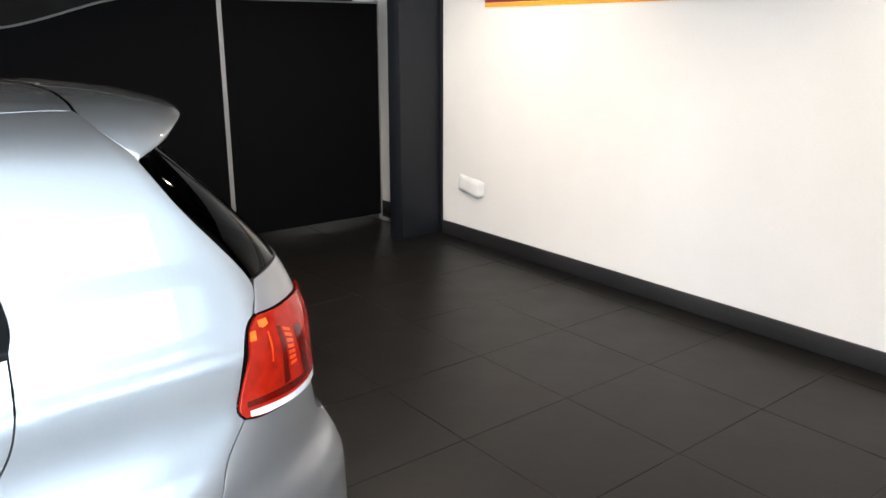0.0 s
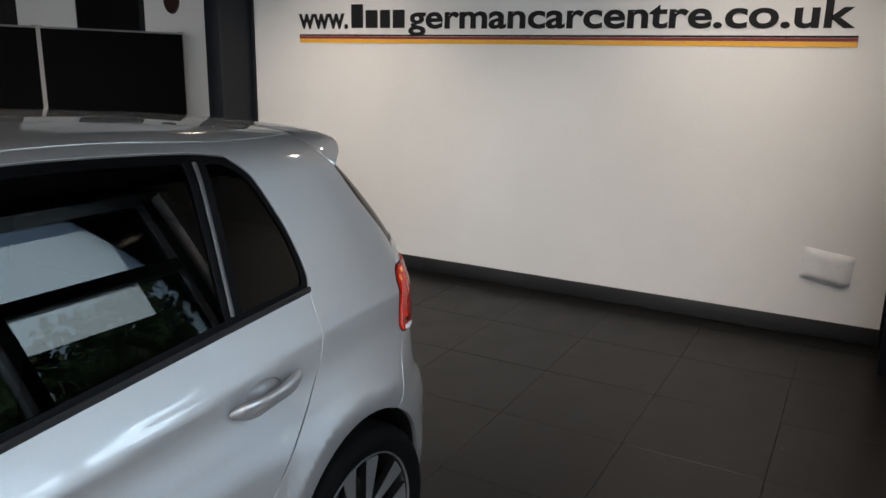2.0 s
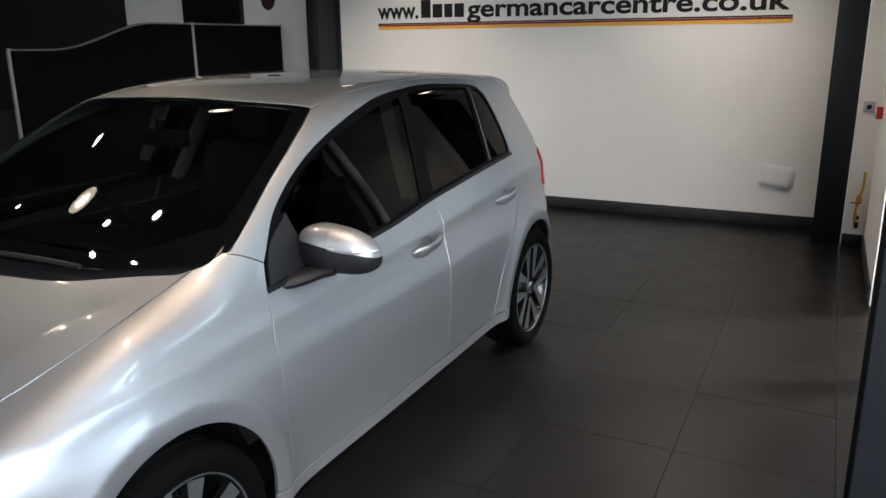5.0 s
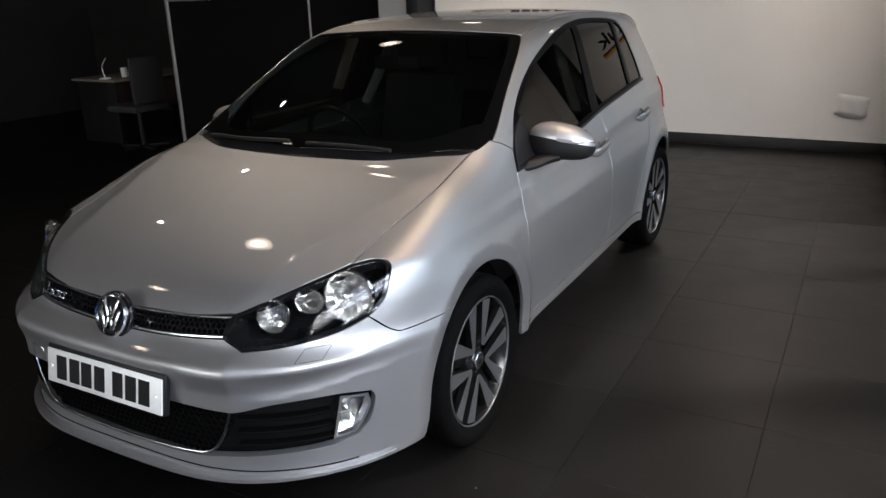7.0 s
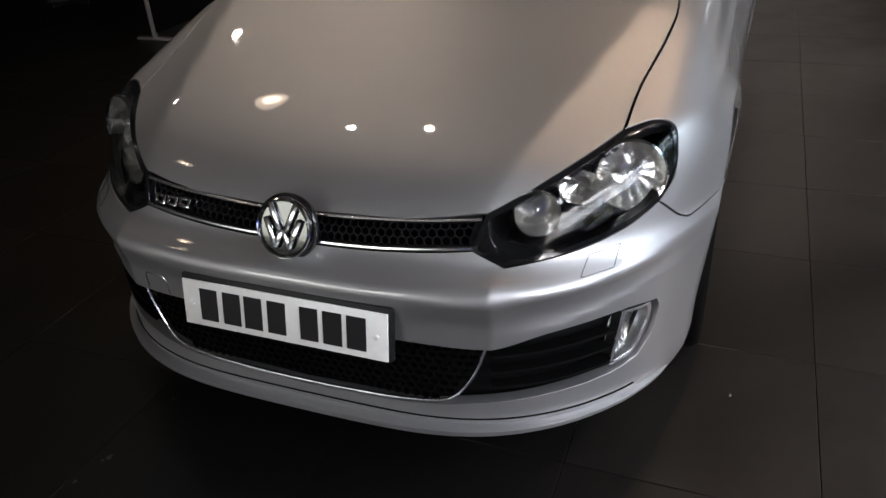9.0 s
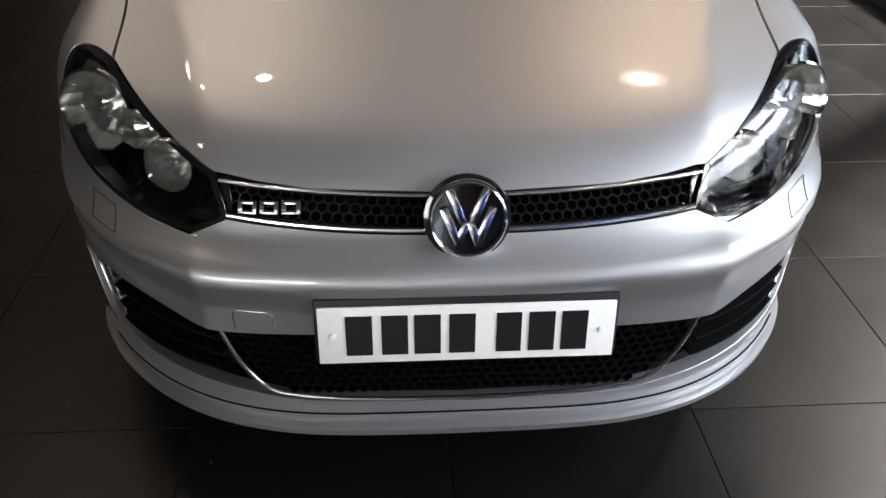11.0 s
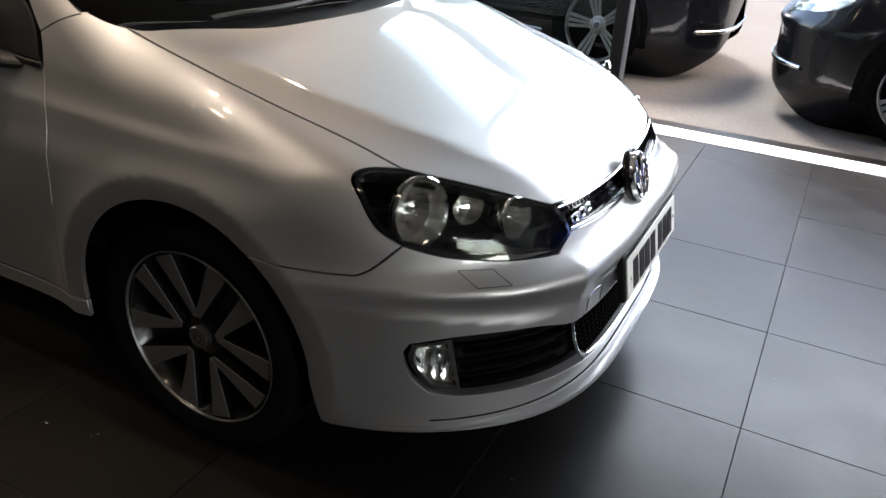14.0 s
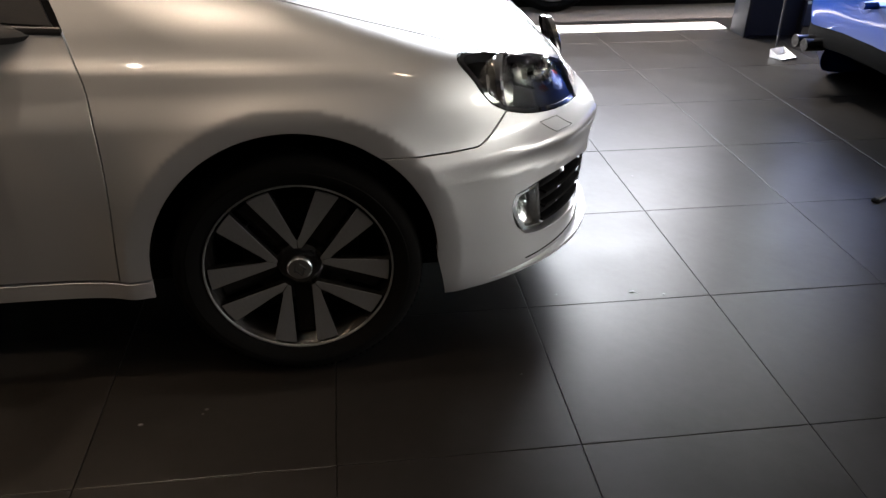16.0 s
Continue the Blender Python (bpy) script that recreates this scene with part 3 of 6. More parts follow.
def make_wheel(parent, style):
    """A wheel standing on its edge, its outer face towards local +z."""
    w = new("wheel")
    w.parent = parent
    r = 0.317
    tread = [(0.243, -0.098), (0.262, -0.110), (0.285, -0.113), (0.303, -0.106), (0.3125, -0.092)]
    for c in (-0.055, -0.018, 0.018, 0.055):
        tread += [(0.3165, c - 0.008), (0.308, c - 0.005), (0.308, c + 0.005), (0.3165, c + 0.008)]
    tread += [(0.3125, 0.092), (0.303, 0.106), (0.287, 0.113), (0.279, 0.1125), (0.277, 0.114), (0.266, 0.112), (0.250, 0.104), (0.243, 0.098)]
    tread = [(q * 1.0158, h) for q, h in tread[1:-1]]
    tread = [(0.243, -0.098), *tread, (0.243, 0.098)]
    lathe("tyre", tread, RUBBER, w, "black road tyre with worn tread", segs=96)
    lugs = []
    faces = []
    for i in range(96):
        for s in (-1, 1):
            a = 2 * math.pi * (i + (0.25 if s > 0 else 0)) / 96
            c = [(math.cos(a + d), math.sin(a + d)) for d in (-0.010, 0.010)]
            b = len(lugs)
            for rr, h in ((0.3135, 0.066), (0.313, 0.094)):
                for cx, cy in c:
                    lugs.append((rr * cx * 1.024, rr * cy * 1.024, s * h))
            faces.append((b, b + 1, b + 3, b + 2) if s > 0 else (b, b + 2, b + 3, b + 1))
    mesh("tread_block", lugs, faces, RUBBER, w, smooth=False)["kind"] = "stuff"
    lathe("rim", [(0.243, 0.098), (0.2415, 0.1025), (0.2390, 0.102), (0.2375, 0.096)] if style == "twin" else [(0.243, 0.098), (0.240, 0.104), (0.232, 0.103), (0.226, 0.090), (0.222, 0.07)], ALLOY, w, "bright machined rim lip", segs=96)
    lathe("barrel", [(0.2380, 0.0965), (0.2345, 0.090), (0.226, 0.075), (0.214, 0.03), (0.210, -0.06), (0.235, -0.10)], WHEEL_BLACK, w, segs=64)
    lathe("brake_disc", [(0.06, -0.01), (0.155, -0.01), (0.155, -0.03), (0.06, -0.03)], STEEL, w, segs=48)
    bm = bmesh.new()
    block(bm, 0.11, 0.06, -0.01, 0.09, 0.12, 0.07, 0.012)
    part("brake_caliper", bm, STEEL, w)
    lathe("backing", [(0.0, -0.045), (0.225, -0.045)], DARK, w, segs=32)

    def blade(outline, z_in, z_out, depth, mat, name):
        """A spoke: an outline in the wheel's plane, dished from hub to rim, with thick walls."""
        n = len(outline)
        v = []
        for lv in range(3):
            for x, y in outline:
                rr = math.hypot(x, y)
                z = z_in + (z_out - z_in) * max(0.0, (rr - 0.06) / 0.165)
                ease = 1.0 if lv else 0.985
                cx, cy = np.mean(outline, 0)
                v.append((cx + (x - cx) * ease, cy + (y - cy) * ease, z - (0, 0.003, depth)[lv]))
        f = [tuple(range(n))]
        for lv in range(2):
            for i in range(n):
                j = (i + 1) % n
                f.append((lv * n + j, lv * n + i, (lv + 1) * n + i, (lv + 1) * n + j))
        ob = mesh(name, v, f, mat, w, angle=30)
        ob.data.materials.append(WHEEL_BLACK)
        for face in ob.data.polygons:
            face.material_index = int(face.index >= n + 1)
        return ob

    def turned(pts, deg):
        c, s = math.cos(radians(deg)), math.sin(radians(deg))
        return [(x * c - y * s, x * s + y * c) for x, y in pts]

    if style == "twin":
        def edge(rr, deg):
            return (rr * math.cos(radians(deg)), rr * math.sin(radians(deg)))
        outer = [edge(rr, 36 - math.degrees(math.asin(0.0275 / rr))) for rr in (0.060, 0.11, 0.16, 0.231)]
        tip, apex = edge(0.231, 14.5), (0.088, 0.0045)
        inner = [tuple(apex[q] + (tip[q] - apex[q]) * f for q in (0, 1)) for f in (1.0, 0.66, 0.33, 0.08)]
        arm = outer + [edge(0.231, a) for a in (25.5, 21.5, 17.5)] + inner + [(0.083, 0.0008), (0.060, 0.0008)]
        for i in range(5):
            for s in (1, -1):
                pts = turned([(x, s * y) for x, y in (arm if s > 0 else arm[::-1])], 72 * i)
                blade(pts, 0.089, 0.096, 0.024, ALLOY, "spoke")
            gap = turned([(0.05, -0.022), (0.216, -0.022), (0.216, 0.022), (0.05, 0.022)], 72 * i + 36)
            blade(gap, 0.046, 0.062, 0.025, WHEEL_BLACK, "spoke_recess")
    else:
        for i in range(5):
            for o in (-0.030, 0.0, 0.030):
                pts = turned([(0.045, o * 0.6 - 0.009), (0.228, o * 1.35 - 0.013), (0.228, o * 1.35 + 0.013), (0.045, o * 0.6 + 0.009)], 72 * i)
                blade(pts, 0.062, 0.094, 0.03, ALLOY, "spoke")
    lathe("hub", [(0.0, 0.080), (0.030, 0.080), (0.050, 0.077), (0.062, 0.066), (0.072, 0.0)], WHEEL_BLACK if style == "twin" else ALLOY, w, segs=40)
    cap = lathe("hub_cap", [(0.0, 0.094), (0.029, 0.093), (0.0325, 0.090), (0.033, 0.074)], SATIN, w, "round silver hub cap", segs=32)
    bm = bmesh.new()
    for x, y, a, l in ((-0.010, 0.006, 65, 0.022), (0.010, 0.006, -65, 0.022), (-0.006, -0.010, -65, 0.018), (0.006, -0.010, 65, 0.018)):
        block(bm, 0, 0, 0, l, 0.004, 0.003, 0.0008, pose(x, y, 0.0945, 0, 0, a))
    part("emblem", bm, INK, cap)
    for i in range(5):
        a = radians(72 * i + 36)
        lathe("wheel_bolt", [(0.0, 0.076), (0.007, 0.076), (0.009, 0.072), (0.009, 0.05)], WHEEL_BLACK, w, segs=8, m=Matrix.Translation((0.046 * math.cos(a), 0.046 * math.sin(a), 0.0)))
    return w


WHEELS = ((0.010, 1, 18.0), (0.018, -1, 18.0), (-2.578, 1, 20.0), (-2.578, -1, 33.0))


def wheel_pose(x, s, spin):
    return Matrix.Translation((x, s * 0.752 if s > 0 else -0.738, 0.322)) @ pose(0, 0, 0, -90 * s, 0, 0) @ pose(0, 0, 0, 0, 0, spin)


def seat(parent, x, y, wide, name):
    """A seat of cushion, backrest and head restraint."""
    s = new(name)
    s.parent = parent
    for nm, args in (("cushion", (x + 0.02, y, 0.55, 0.52, wide, 0.17)), ("backrest", (x - 0.30, y, 0.86, 0.16, wide, 0.62))):
        bm = bmesh.new()
        block(bm, 0, 0, 0, *args[3:], 0.06, Matrix.Translation(args[:3]) @ pose(0, 0, 0, 0, -14 if nm == "backrest" else 6, 0))
        part(nm, bm, CABIN, s)
    for o in ((0,) if wide < 0.7 else (-0.4, 0.4)):
        bm = bmesh.new()
        block(bm, 0, 0, 0, 0.10, 0.25, 0.19, 0.045, Matrix.Translation((x - 0.42, y + o, 1.27)) @ pose(0, 0, 0, 0, -10, 0))
        part("head_restraint", bm, CABIN, s)
    return s


def cells(view, u0, u1, v0, v1, size, ok, off, wall=0.80, depth=0.012):
    """A honeycomb of hexagonal cells on the unrolled skin."""
    centres = []
    dy, dx = size * 1.5, size * math.sqrt(3)
    for j in range(int((v1 - v0) / dy) + 2):
        for i in range(int((u1 - u0) / dx) + 2):
            c = (u0 + dx * (i + 0.5 * (j % 2)), v0 + dy * j)
            if ok(c):
                centres.append(c)
    flat, faces = [], []
    for c in centres:
        b = len(flat)
        for k in (1.0, wall, wall):
            for i in range(6):
                a = radians(60 * i + 30)
                flat.append((c[0] + size * k * math.cos(a), c[1] + size * k * math.sin(a)))
        for lv in range(2):
            for i in range(6):
                j = (i + 1) % 6
                faces.append((b + lv * 6 + i, b + lv * 6 + j, b + lv * 6 + 6 + j, b + lv * 6 + 6 + i))
    p, n = view.skin(np.array(flat))
    deep = np.tile(np.repeat([off, off, off - depth], 6), len(centres))
    return p + n * deep[:, None], faces


car = empty("hatchback_car", "silver five-door hatchback parked on dark floor tiles", "car")

# doors, wings, bonnet, roof
BOTTOM_F = [(-0.418, 0.870, 0.335), (-0.896, 0.880, 0.335), (-1.502, 0.880, 0.335)]
BOTTOM_R = [(-1.502, 0.880, 0.335), (-1.735, 0.890, 0.335), (-2.010, 0.890, 0.335)]
BELT_F = [(-0.438, 0.794, 0.937), (-1.115, 0.788, 0.971), (-1.538, 0.775, 1.009)]
BELT_R = [(-1.538, 0.775, 1.009), (-2.009, 0.759, 1.045), (-2.482, 0.743, 1.073)]


def handle_hole(x, z):
    return [[(x + 0.062 * math.cos(a), 0.83, z - 0.006 + 0.036 * math.sin(a)) for a in [2 * math.pi * i / 14 for i in range(15)]]]


HANDLES = ((-1.365, 0.858), (-2.228, 0.905))
front_doors = sides("front_door", BODY, [[DOOR_FRONT, BOTTOM_F, rev(DOOR_MID), rev(BELT_F)], handle_hole(*HANDLES[0])], PAINT, car, res=0.014)
rear_doors = sides("rear_door", BODY, [[DOOR_MID, BOTTOM_R, rev(DOOR_REAR), rev(BELT_R)], handle_hole(*HANDLES[1])], PAINT, car, res=0.014)
PILLAR_IN, PILLAR_OUT = (-0.345, 0.716, 1.062), (-0.463, 0.769, 1.011)
COWL_CORNER = [(-0.252, 0.692, 1.036), (-0.290, 0.706, 1.044), PILLAR_IN]
PILLAR_FOOT = [PILLAR_OUT, (-0.450, 0.782, 0.975), (-0.438, 0.794, 0.937)]
WING_ARCH = arch_part(0.0, 0, 126)
SILL_X0, SILL_X1 = WING_ARCH[0][0], arch_part(-2.578, 0, 180)[-1][0]
wing_loop = [BONNET_SIDE, COWL_CORNER, [PILLAR_IN, PILLAR_OUT], PILLAR_FOOT, DOOR_FRONT, [(-0.418, 0.870, 0.335), WING_ARCH[0]], WING_ARCH, rev(WING_SEAM[:-1] + [WING_ARCH[-1]]), rev(LAMP_OUT)]
sides("front_wing", BODY, [wing_loop], PAINT, car, res=0.010)
QUARTER_ARCH = arch_part(-2.578, 64, 180)
BUMPER_SEAM = [(-2.863, 0.801, 0.850), (-2.809, 0.830, 0.786), (-2.773, 0.863, 0.701), (-2.735, 0.880, 0.676)]
frame_loop = [[PILLAR_OUT, PILLAR_IN], [PILLAR_IN] + SCREEN_SIDE[1:], DITCH, rev(CAR_TAIL), rev(TAIL_SIDE), BUMPER_SEAM + [QUARTER_ARCH[0]], QUARTER_ARCH,
              [QUARTER_ARCH[-1], (-2.010, 0.890, 0.335)], rev(DOOR_REAR), rev(REARLINE), rev([PILLAR_OUT] + ROOFLINE[2:])]
sides("side_frame", BODY, [frame_loop], PAINT, car, res=0.013)
sides("sill", BODY, [[[(SILL_X0, 0.87, 0.332), (-1.3, 0.86, 0.332), (SILL_X1, 0.87, 0.332)], [(SILL_X1, 0.87, 0.332), (SILL_X1, 0.85, 0.286)],
                      [(SILL_X1, 0.85, 0.286), (SILL_X0, 0.85, 0.286)], [(SILL_X0, 0.85, 0.286), (SILL_X0, 0.87, 0.332)]]], PAINT, car)
BONNET_REAR = [(-0.252, 0.692, 1.036), (-0.197, 0.637, 1.029), (-0.075, 0.420, 1.022), (-0.040, 0.200, 1.021), (-0.030, 0.000, 1.021)]
bonnet = panel("bonnet", BODY, [mirror_loop([BONNET_NOSE, LAMP_TOP, BONNET_SIDE, BONNET_REAR])], PAINT, car, lip=0.02, res=0.02)
SCREEN_TOP = [(-1.005, 0.571, 1.415), (-0.955, 0.300, 1.437), (-0.945, 0.000, 1.444)]
roof = panel("roof", BODY, [mirror_loop([rev(SCREEN_TOP), DITCH, [(-2.676, 0.540, 1.452), (-2.697, 0.256, 1.465), (-2.705, 0.000, 1.470)]])], PAINT, car)
cowl = panel("cowl", BODY, [mirror_loop([rev(BONNET_REAR), [(-0.252, 0.692, 1.036), (-0.274, 0.705, 1.039)], [(-0.274, 0.705, 1.039), (-0.160, 0.420, 1.054), (-0.115, 0.000, 1.057)]])], PLASTIC, car, off=-0.022, gap=-0.01)
windscreen = panel("windscreen", BODY, [mirror_loop([[(-0.085, 0.000, 1.043), (-0.130, 0.420, 1.042), (-0.274, 0.705, 1.039)], SCREEN_SIDE, SCREEN_TOP])], SCREEN, car, "clear tinted windscreen", off=-0.004, lip=0.0)
windscreen.visible_shadow = False
band_in = [(-0.170, 0.000, 1.084), (-0.200, 0.420, 1.071), (-0.406, 0.663, 1.122), (-0.654, 0.617, 1.257), (-0.955, 0.531, 1.412), (-0.920, 0.300, 1.428), (-0.910, 0.000, 1.436)]
panel("screen_border", BODY, [mirror_loop([[(-0.085, 0.000, 1.043), (-0.130, 0.420, 1.042), (-0.274, 0.705, 1.039)], SCREEN_SIDE, SCREEN_TOP]),
                              mirror_loop([band_in[:3], band_in[2:5], band_in[4:]])], SCREEN_BLACK, windscreen, "black printed border of the screen", off=-0.002, lip=0.004)

# side glass with its black surround
GLASS_F = [[(-0.613, 0.724, 1.137), (-0.863, 0.677, 1.270), (-1.305, 0.637, 1.382), (-1.557, 0.613, 1.421)], [(-1.557, 0.613, 1.421), (-1.449, 0.771, 1.021)],
           [(-1.449, 0.771, 1.021), (-1.120, 0.783, 0.987), (-0.673, 0.786, 0.969)], [(-0.673, 0.786, 0.969), (-0.613, 0.724, 1.137)]]
GLASS_R = [[(-1.640, 0.607, 1.429), (-1.884, 0.600, 1.436), (-2.213, 0.610, 1.420)], [(-2.213, 0.610, 1.420), (-2.182, 0.747, 1.074)],
           [(-2.182, 0.747, 1.074), (-1.567, 0.765, 1.032)], [(-1.567, 0.765, 1.032), (-1.640, 0.607, 1.429)]]
GLASS_Q = [[(-2.277, 0.614, 1.413), (-2.334, 0.619, 1.403), (-2.403, 0.646, 1.342), (-2.457, 0.691, 1.218), (-2.474, 0.726, 1.118), (-2.461, 0.738, 1.087)],
           [(-2.461, 0.738, 1.087), (-2.241, 0.744, 1.079)], [(-2.241, 0.744, 1.079), (-2.277, 0.614, 1.410)]]
for mir in (False, True):
    i = int(mir)
    surround = panel("window_surround", BODY, [[BELT, rev(REARLINE), rev(ROOFLINE)], GLASS_F, GLASS_R, GLASS_Q], TRIM_BLACK, car, off=-0.003, gap=0.001, lip=0.02, mirrored=mir)
    panel("window", BODY, [GLASS_F], TINTED, front_doors[i], off=-0.009, gap=-0.004, lip=0, mirrored=mir).visible_shadow = False
    panel("window", BODY, [GLASS_R], PRIVACY, rear_doors[i], off=-0.009, gap=-0.004, lip=0, mirrored=mir).visible_shadow = False
    panel("quarter_window", BODY, [GLASS_Q], PRIVACY, car, off=-0.008, gap=-0.004, lip=0, mirrored=mir).visible_shadow = False
    s = -1 if mir else 1
    sweep("belt_strip", on_skin(BODY, [(x, y, z - 0.004) for x, y, z in BELT], 0.003) * (1, s, 1), ring(0.005, 0.009, 8), PLASTIC, car)
    sweep("window_bar", on_skin(BODY, [(-2.242, 0.611, 1.417), (-2.204, 0.746, 1.077)], 0.001) * (1, s, 1), ring(0.006, 0.004, 8), SATIN_GREY, rear_doors[i], up=(0, s, 0.3))
    for k, (hx, hz) in enumerate(HANDLES):
        door = (front_doors, rear_doors)[k][i]
        bowl = panel("handle_recess", BODY, [handle_hole(hx, hz)], PAINT, door, off=-0.008, gap=-0.002, lip=0, mirrored=mir,
                     shape=lambda p, n, hx=hx, hz=hz: p - n * 0.032 * np.clip(1 - ((p[:, 0] - hx) / 0.060) ** 2 - ((p[:, 2] - hz + 0.006) / 0.035) ** 2, 0, 1)[:, None])
        tilt = 0.09
        line3 = [(hx + d, 0.83, hz - tilt * d - 0.007 * max(0.0, 1 - (d / 0.1) ** 2)) for d in (-0.120, -0.112, -0.09, -0.068, -0.04, 0.0, 0.04, 0.068, 0.09, 0.112, 0.120)]
        base = on_skin(BODY, line3, 0.0, 0.012)
        q = (base[:, 0] - hx) / 0.12
        lifted = base + np.array([0, 1, 0.1]) * (0.004 + 0.030 * (1 - q ** 4))[:, None]
        grip = sweep("door_handle", lifted * (1, s, 1), ring(0.013, 0.026, 14, 2.6), PAINT, door, up=(0, 0.35 * s, 1), scale=np.interp(np.abs(q), (0, 0.25, 0.50, 0.72, 0.90, 1.0), (0.80, 0.86, 0.96, 0.94, 0.66, 0.22)))

# mirrors
for s in (1, -1):
    mirror = new("door_mirror")
    mirror.parent = front_doors[0 if s > 0 else 1]
    nu, nv = 28, 18

    def shell(lo, hi, grow, name, mat, label=""):
        v, f = [], []
        for i in range(nu + 1):
            for j in range(nv + 1):
                a = 2 * math.pi * i / nu
                e = lo + (hi - lo) * j / nv
                ce, se = math.cos(e), math.sin(e)
                ca, sa = math.cos(a), math.sin(a)
                p = 2.6
                k = (abs(ca * ce) ** p + abs(sa * ce) ** p + abs(se) ** p) ** (-1 / p)
                x, y, z = 0.066 * k * ca * ce, 0.138 * k * sa * ce, 0.074 * k * se
                z += 0.012 * (1 - (y / 0.138) ** 2) - 0.02 * (y / 0.138) * (1 if z > 0 else 0.2)
                if x < -0.02:
                    x = -0.02 + (x + 0.02) * 0.55
                x -= 0.22 * max(0.0, y) * (0.7 + y)
                v.append((-0.667 + x * grow, s * (0.896 + y * grow), 1.006 + z * grow))
        for i in range(nu):
            for j in range(nv):
                q = (i * (nv + 1) + j, (i + 1) * (nv + 1) + j, (i + 1) * (nv + 1) + j + 1, i * (nv + 1) + j + 1)
                f.append(q if s > 0 else q[::-1])
        return mesh(name, v, f, mat, mirror, label, angle=60)
    shell(radians(13), radians(90), 1.0, "cap", PAINT, "silver painted mirror cap")
    shell(radians(-90), radians(13), 0.985, "housing", PLASTIC, "black plastic mirror base")
    ind = [(-0.605, 0.900, 1.036), (-0.612, 0.945, 1.030), (-0.632, 0.988, 1.025), (-0.668, 1.021, 1.022), (-0.692, 1.027, 1.022)]
    sweep("indicator", spline(ind, 0.01) * (1, s, 1), ring(0.004, 0.0075, 10), LENS_GREY, mirror, "clear turn-signal strip", up=(0, 0, 1))
    sweep("arm", spline([(-0.530, 0.765, 0.928), (-0.575, 0.800, 0.934), (-0.620, 0.840, 0.948), (-0.650, 0.890, 0.962)], 0.01) * (1, s, 1), ring(0.045, 0.022, 14), PLASTIC, mirror, up=(0, 0, 1))
    panel("sail", BODY, [[[(-0.449, 0.793, 0.940), (-0.672, 0.790, 0.959)], [(-0.672, 0.790, 0.959), (-0.625, 0.727, 1.130)], [(-0.625, 0.727, 1.130), (-0.500, 0.755, 1.049), (-0.449, 0.793, 0.940)]]],
          PLASTIC, mirror, "black triangular mirror foot", off=0.004, gap=0.004, lip=0.01, mirrored=s < 0)
    bm = bmesh.new()
    block(bm, -0.714, s * 0.892, 1.008, 0.006, 0.19, 0.105, 0.003)
    part("mirror_glass", bm, CHROME, mirror)

# headlamps
LAMP = [LAMP_TOP, LAMP_OUT, LAMP_LOW, LAMP_IN]
for mir in (False, True):
    s = -1 if mir else 1
    lamp = panel("headlamp", NOSE, [LAMP], CLEAR, car, "clear headlamp with black housing and twin round reflectors", off=0.0, gap=0.002, lip=0.0, mirrored=mir)
    lamp.visible_shadow = False
    panel("lamp_seal", NOSE, [LAMP, [[tuple(c) for c in NOSE.skin(loop2d(NOSE, LAMP, 0.011, 0.016))[0]] + [tuple(NOSE.skin(loop2d(NOSE, LAMP, 0.011, 0.016))[0][0])]]], GLOSS_BLACK, lamp, "black lamp edge", off=0.001, gap=0.001, lip=0.03, mirrored=mir, res=0.016)
    panel("lamp_housing", NOSE, [LAMP], GLOSS_BLACK, lamp, "black lamp bowl", off=-0.022, gap=0.004, lip=0.03, mirrored=mir,
          shape=lambda p, n: p - np.array([0.8, 0.45, 0.35]) * (0.15 * step(0.655, 0.73, p[:, 2] + 0.12 * (p[:, 1] - 0.55)) * step(0.44, 0.52, p[:, 1]))[:, None])
    for cx, cy, cz, rad, turn in ((0.545, 0.672, 0.765, 0.074, 22), (0.706, 0.512, 0.735, 0.047, 10)):
        p, n = NOSE.skin(NOSE.flat((cx, cy, cz)))
        axis = Vector((0.93, 0.32, 0.18)).normalized()
        centre = Vector(p[0]) - Vector(n[0]) * 0.045
        m = Matrix.Translation(centre) @ axis.to_track_quat("Z", "Y").to_matrix().to_4x4()
        if mir:
            m = Matrix.Diagonal((1, -1, 1, 1)) @ m
        bowl = lathe("reflector", [(0.012, -0.045), (rad * 0.45, -0.036), (rad * 0.8, -0.012), (rad * 0.97, 0.018), (rad, 0.026), (rad * 1.05, 0.024)], REFLECTOR, lamp, "round silver reflector", segs=20, m=m, angle=4)
        lathe("bulb", [(0.0, 0.012), (0.007, 0.008), (0.009, -0.01), (0.011, -0.03), (0.014, -0.045)], SATIN, bowl, segs=16, m=m)
        lathe("reflector_ring", [(rad * 0.98, 0.024), (rad * 1.02, 0.032), (rad * 1.08, 0.027), (rad * 1.06, 0.015)], CHROME, bowl, segs=40, m=m)
    # the turn signal between them
    p, n = NOSE.skin(NOSE.flat((0.632, 0.588, 0.772)))
    m = Matrix.Translation(Vector(p[0]) - Vector(n[0]) * 0.045) @ Vector((0.9, 0.32, 0.25)).to_track_quat("Z", "Y").to_matrix().to_4x4() @ Matrix.Diagonal((1.25, 1.0, 1, 1))
    if mir:
        m = Matrix.Diagonal((1, -1, 1, 1)) @ m
    lathe("turn_signal", [(0.0, -0.02), (0.022, -0.012), (0.034, 0.008), (0.037, 0.016)], REFLECTOR, lamp, "silver turn-signal reflector", segs=14, m=m, angle=4)

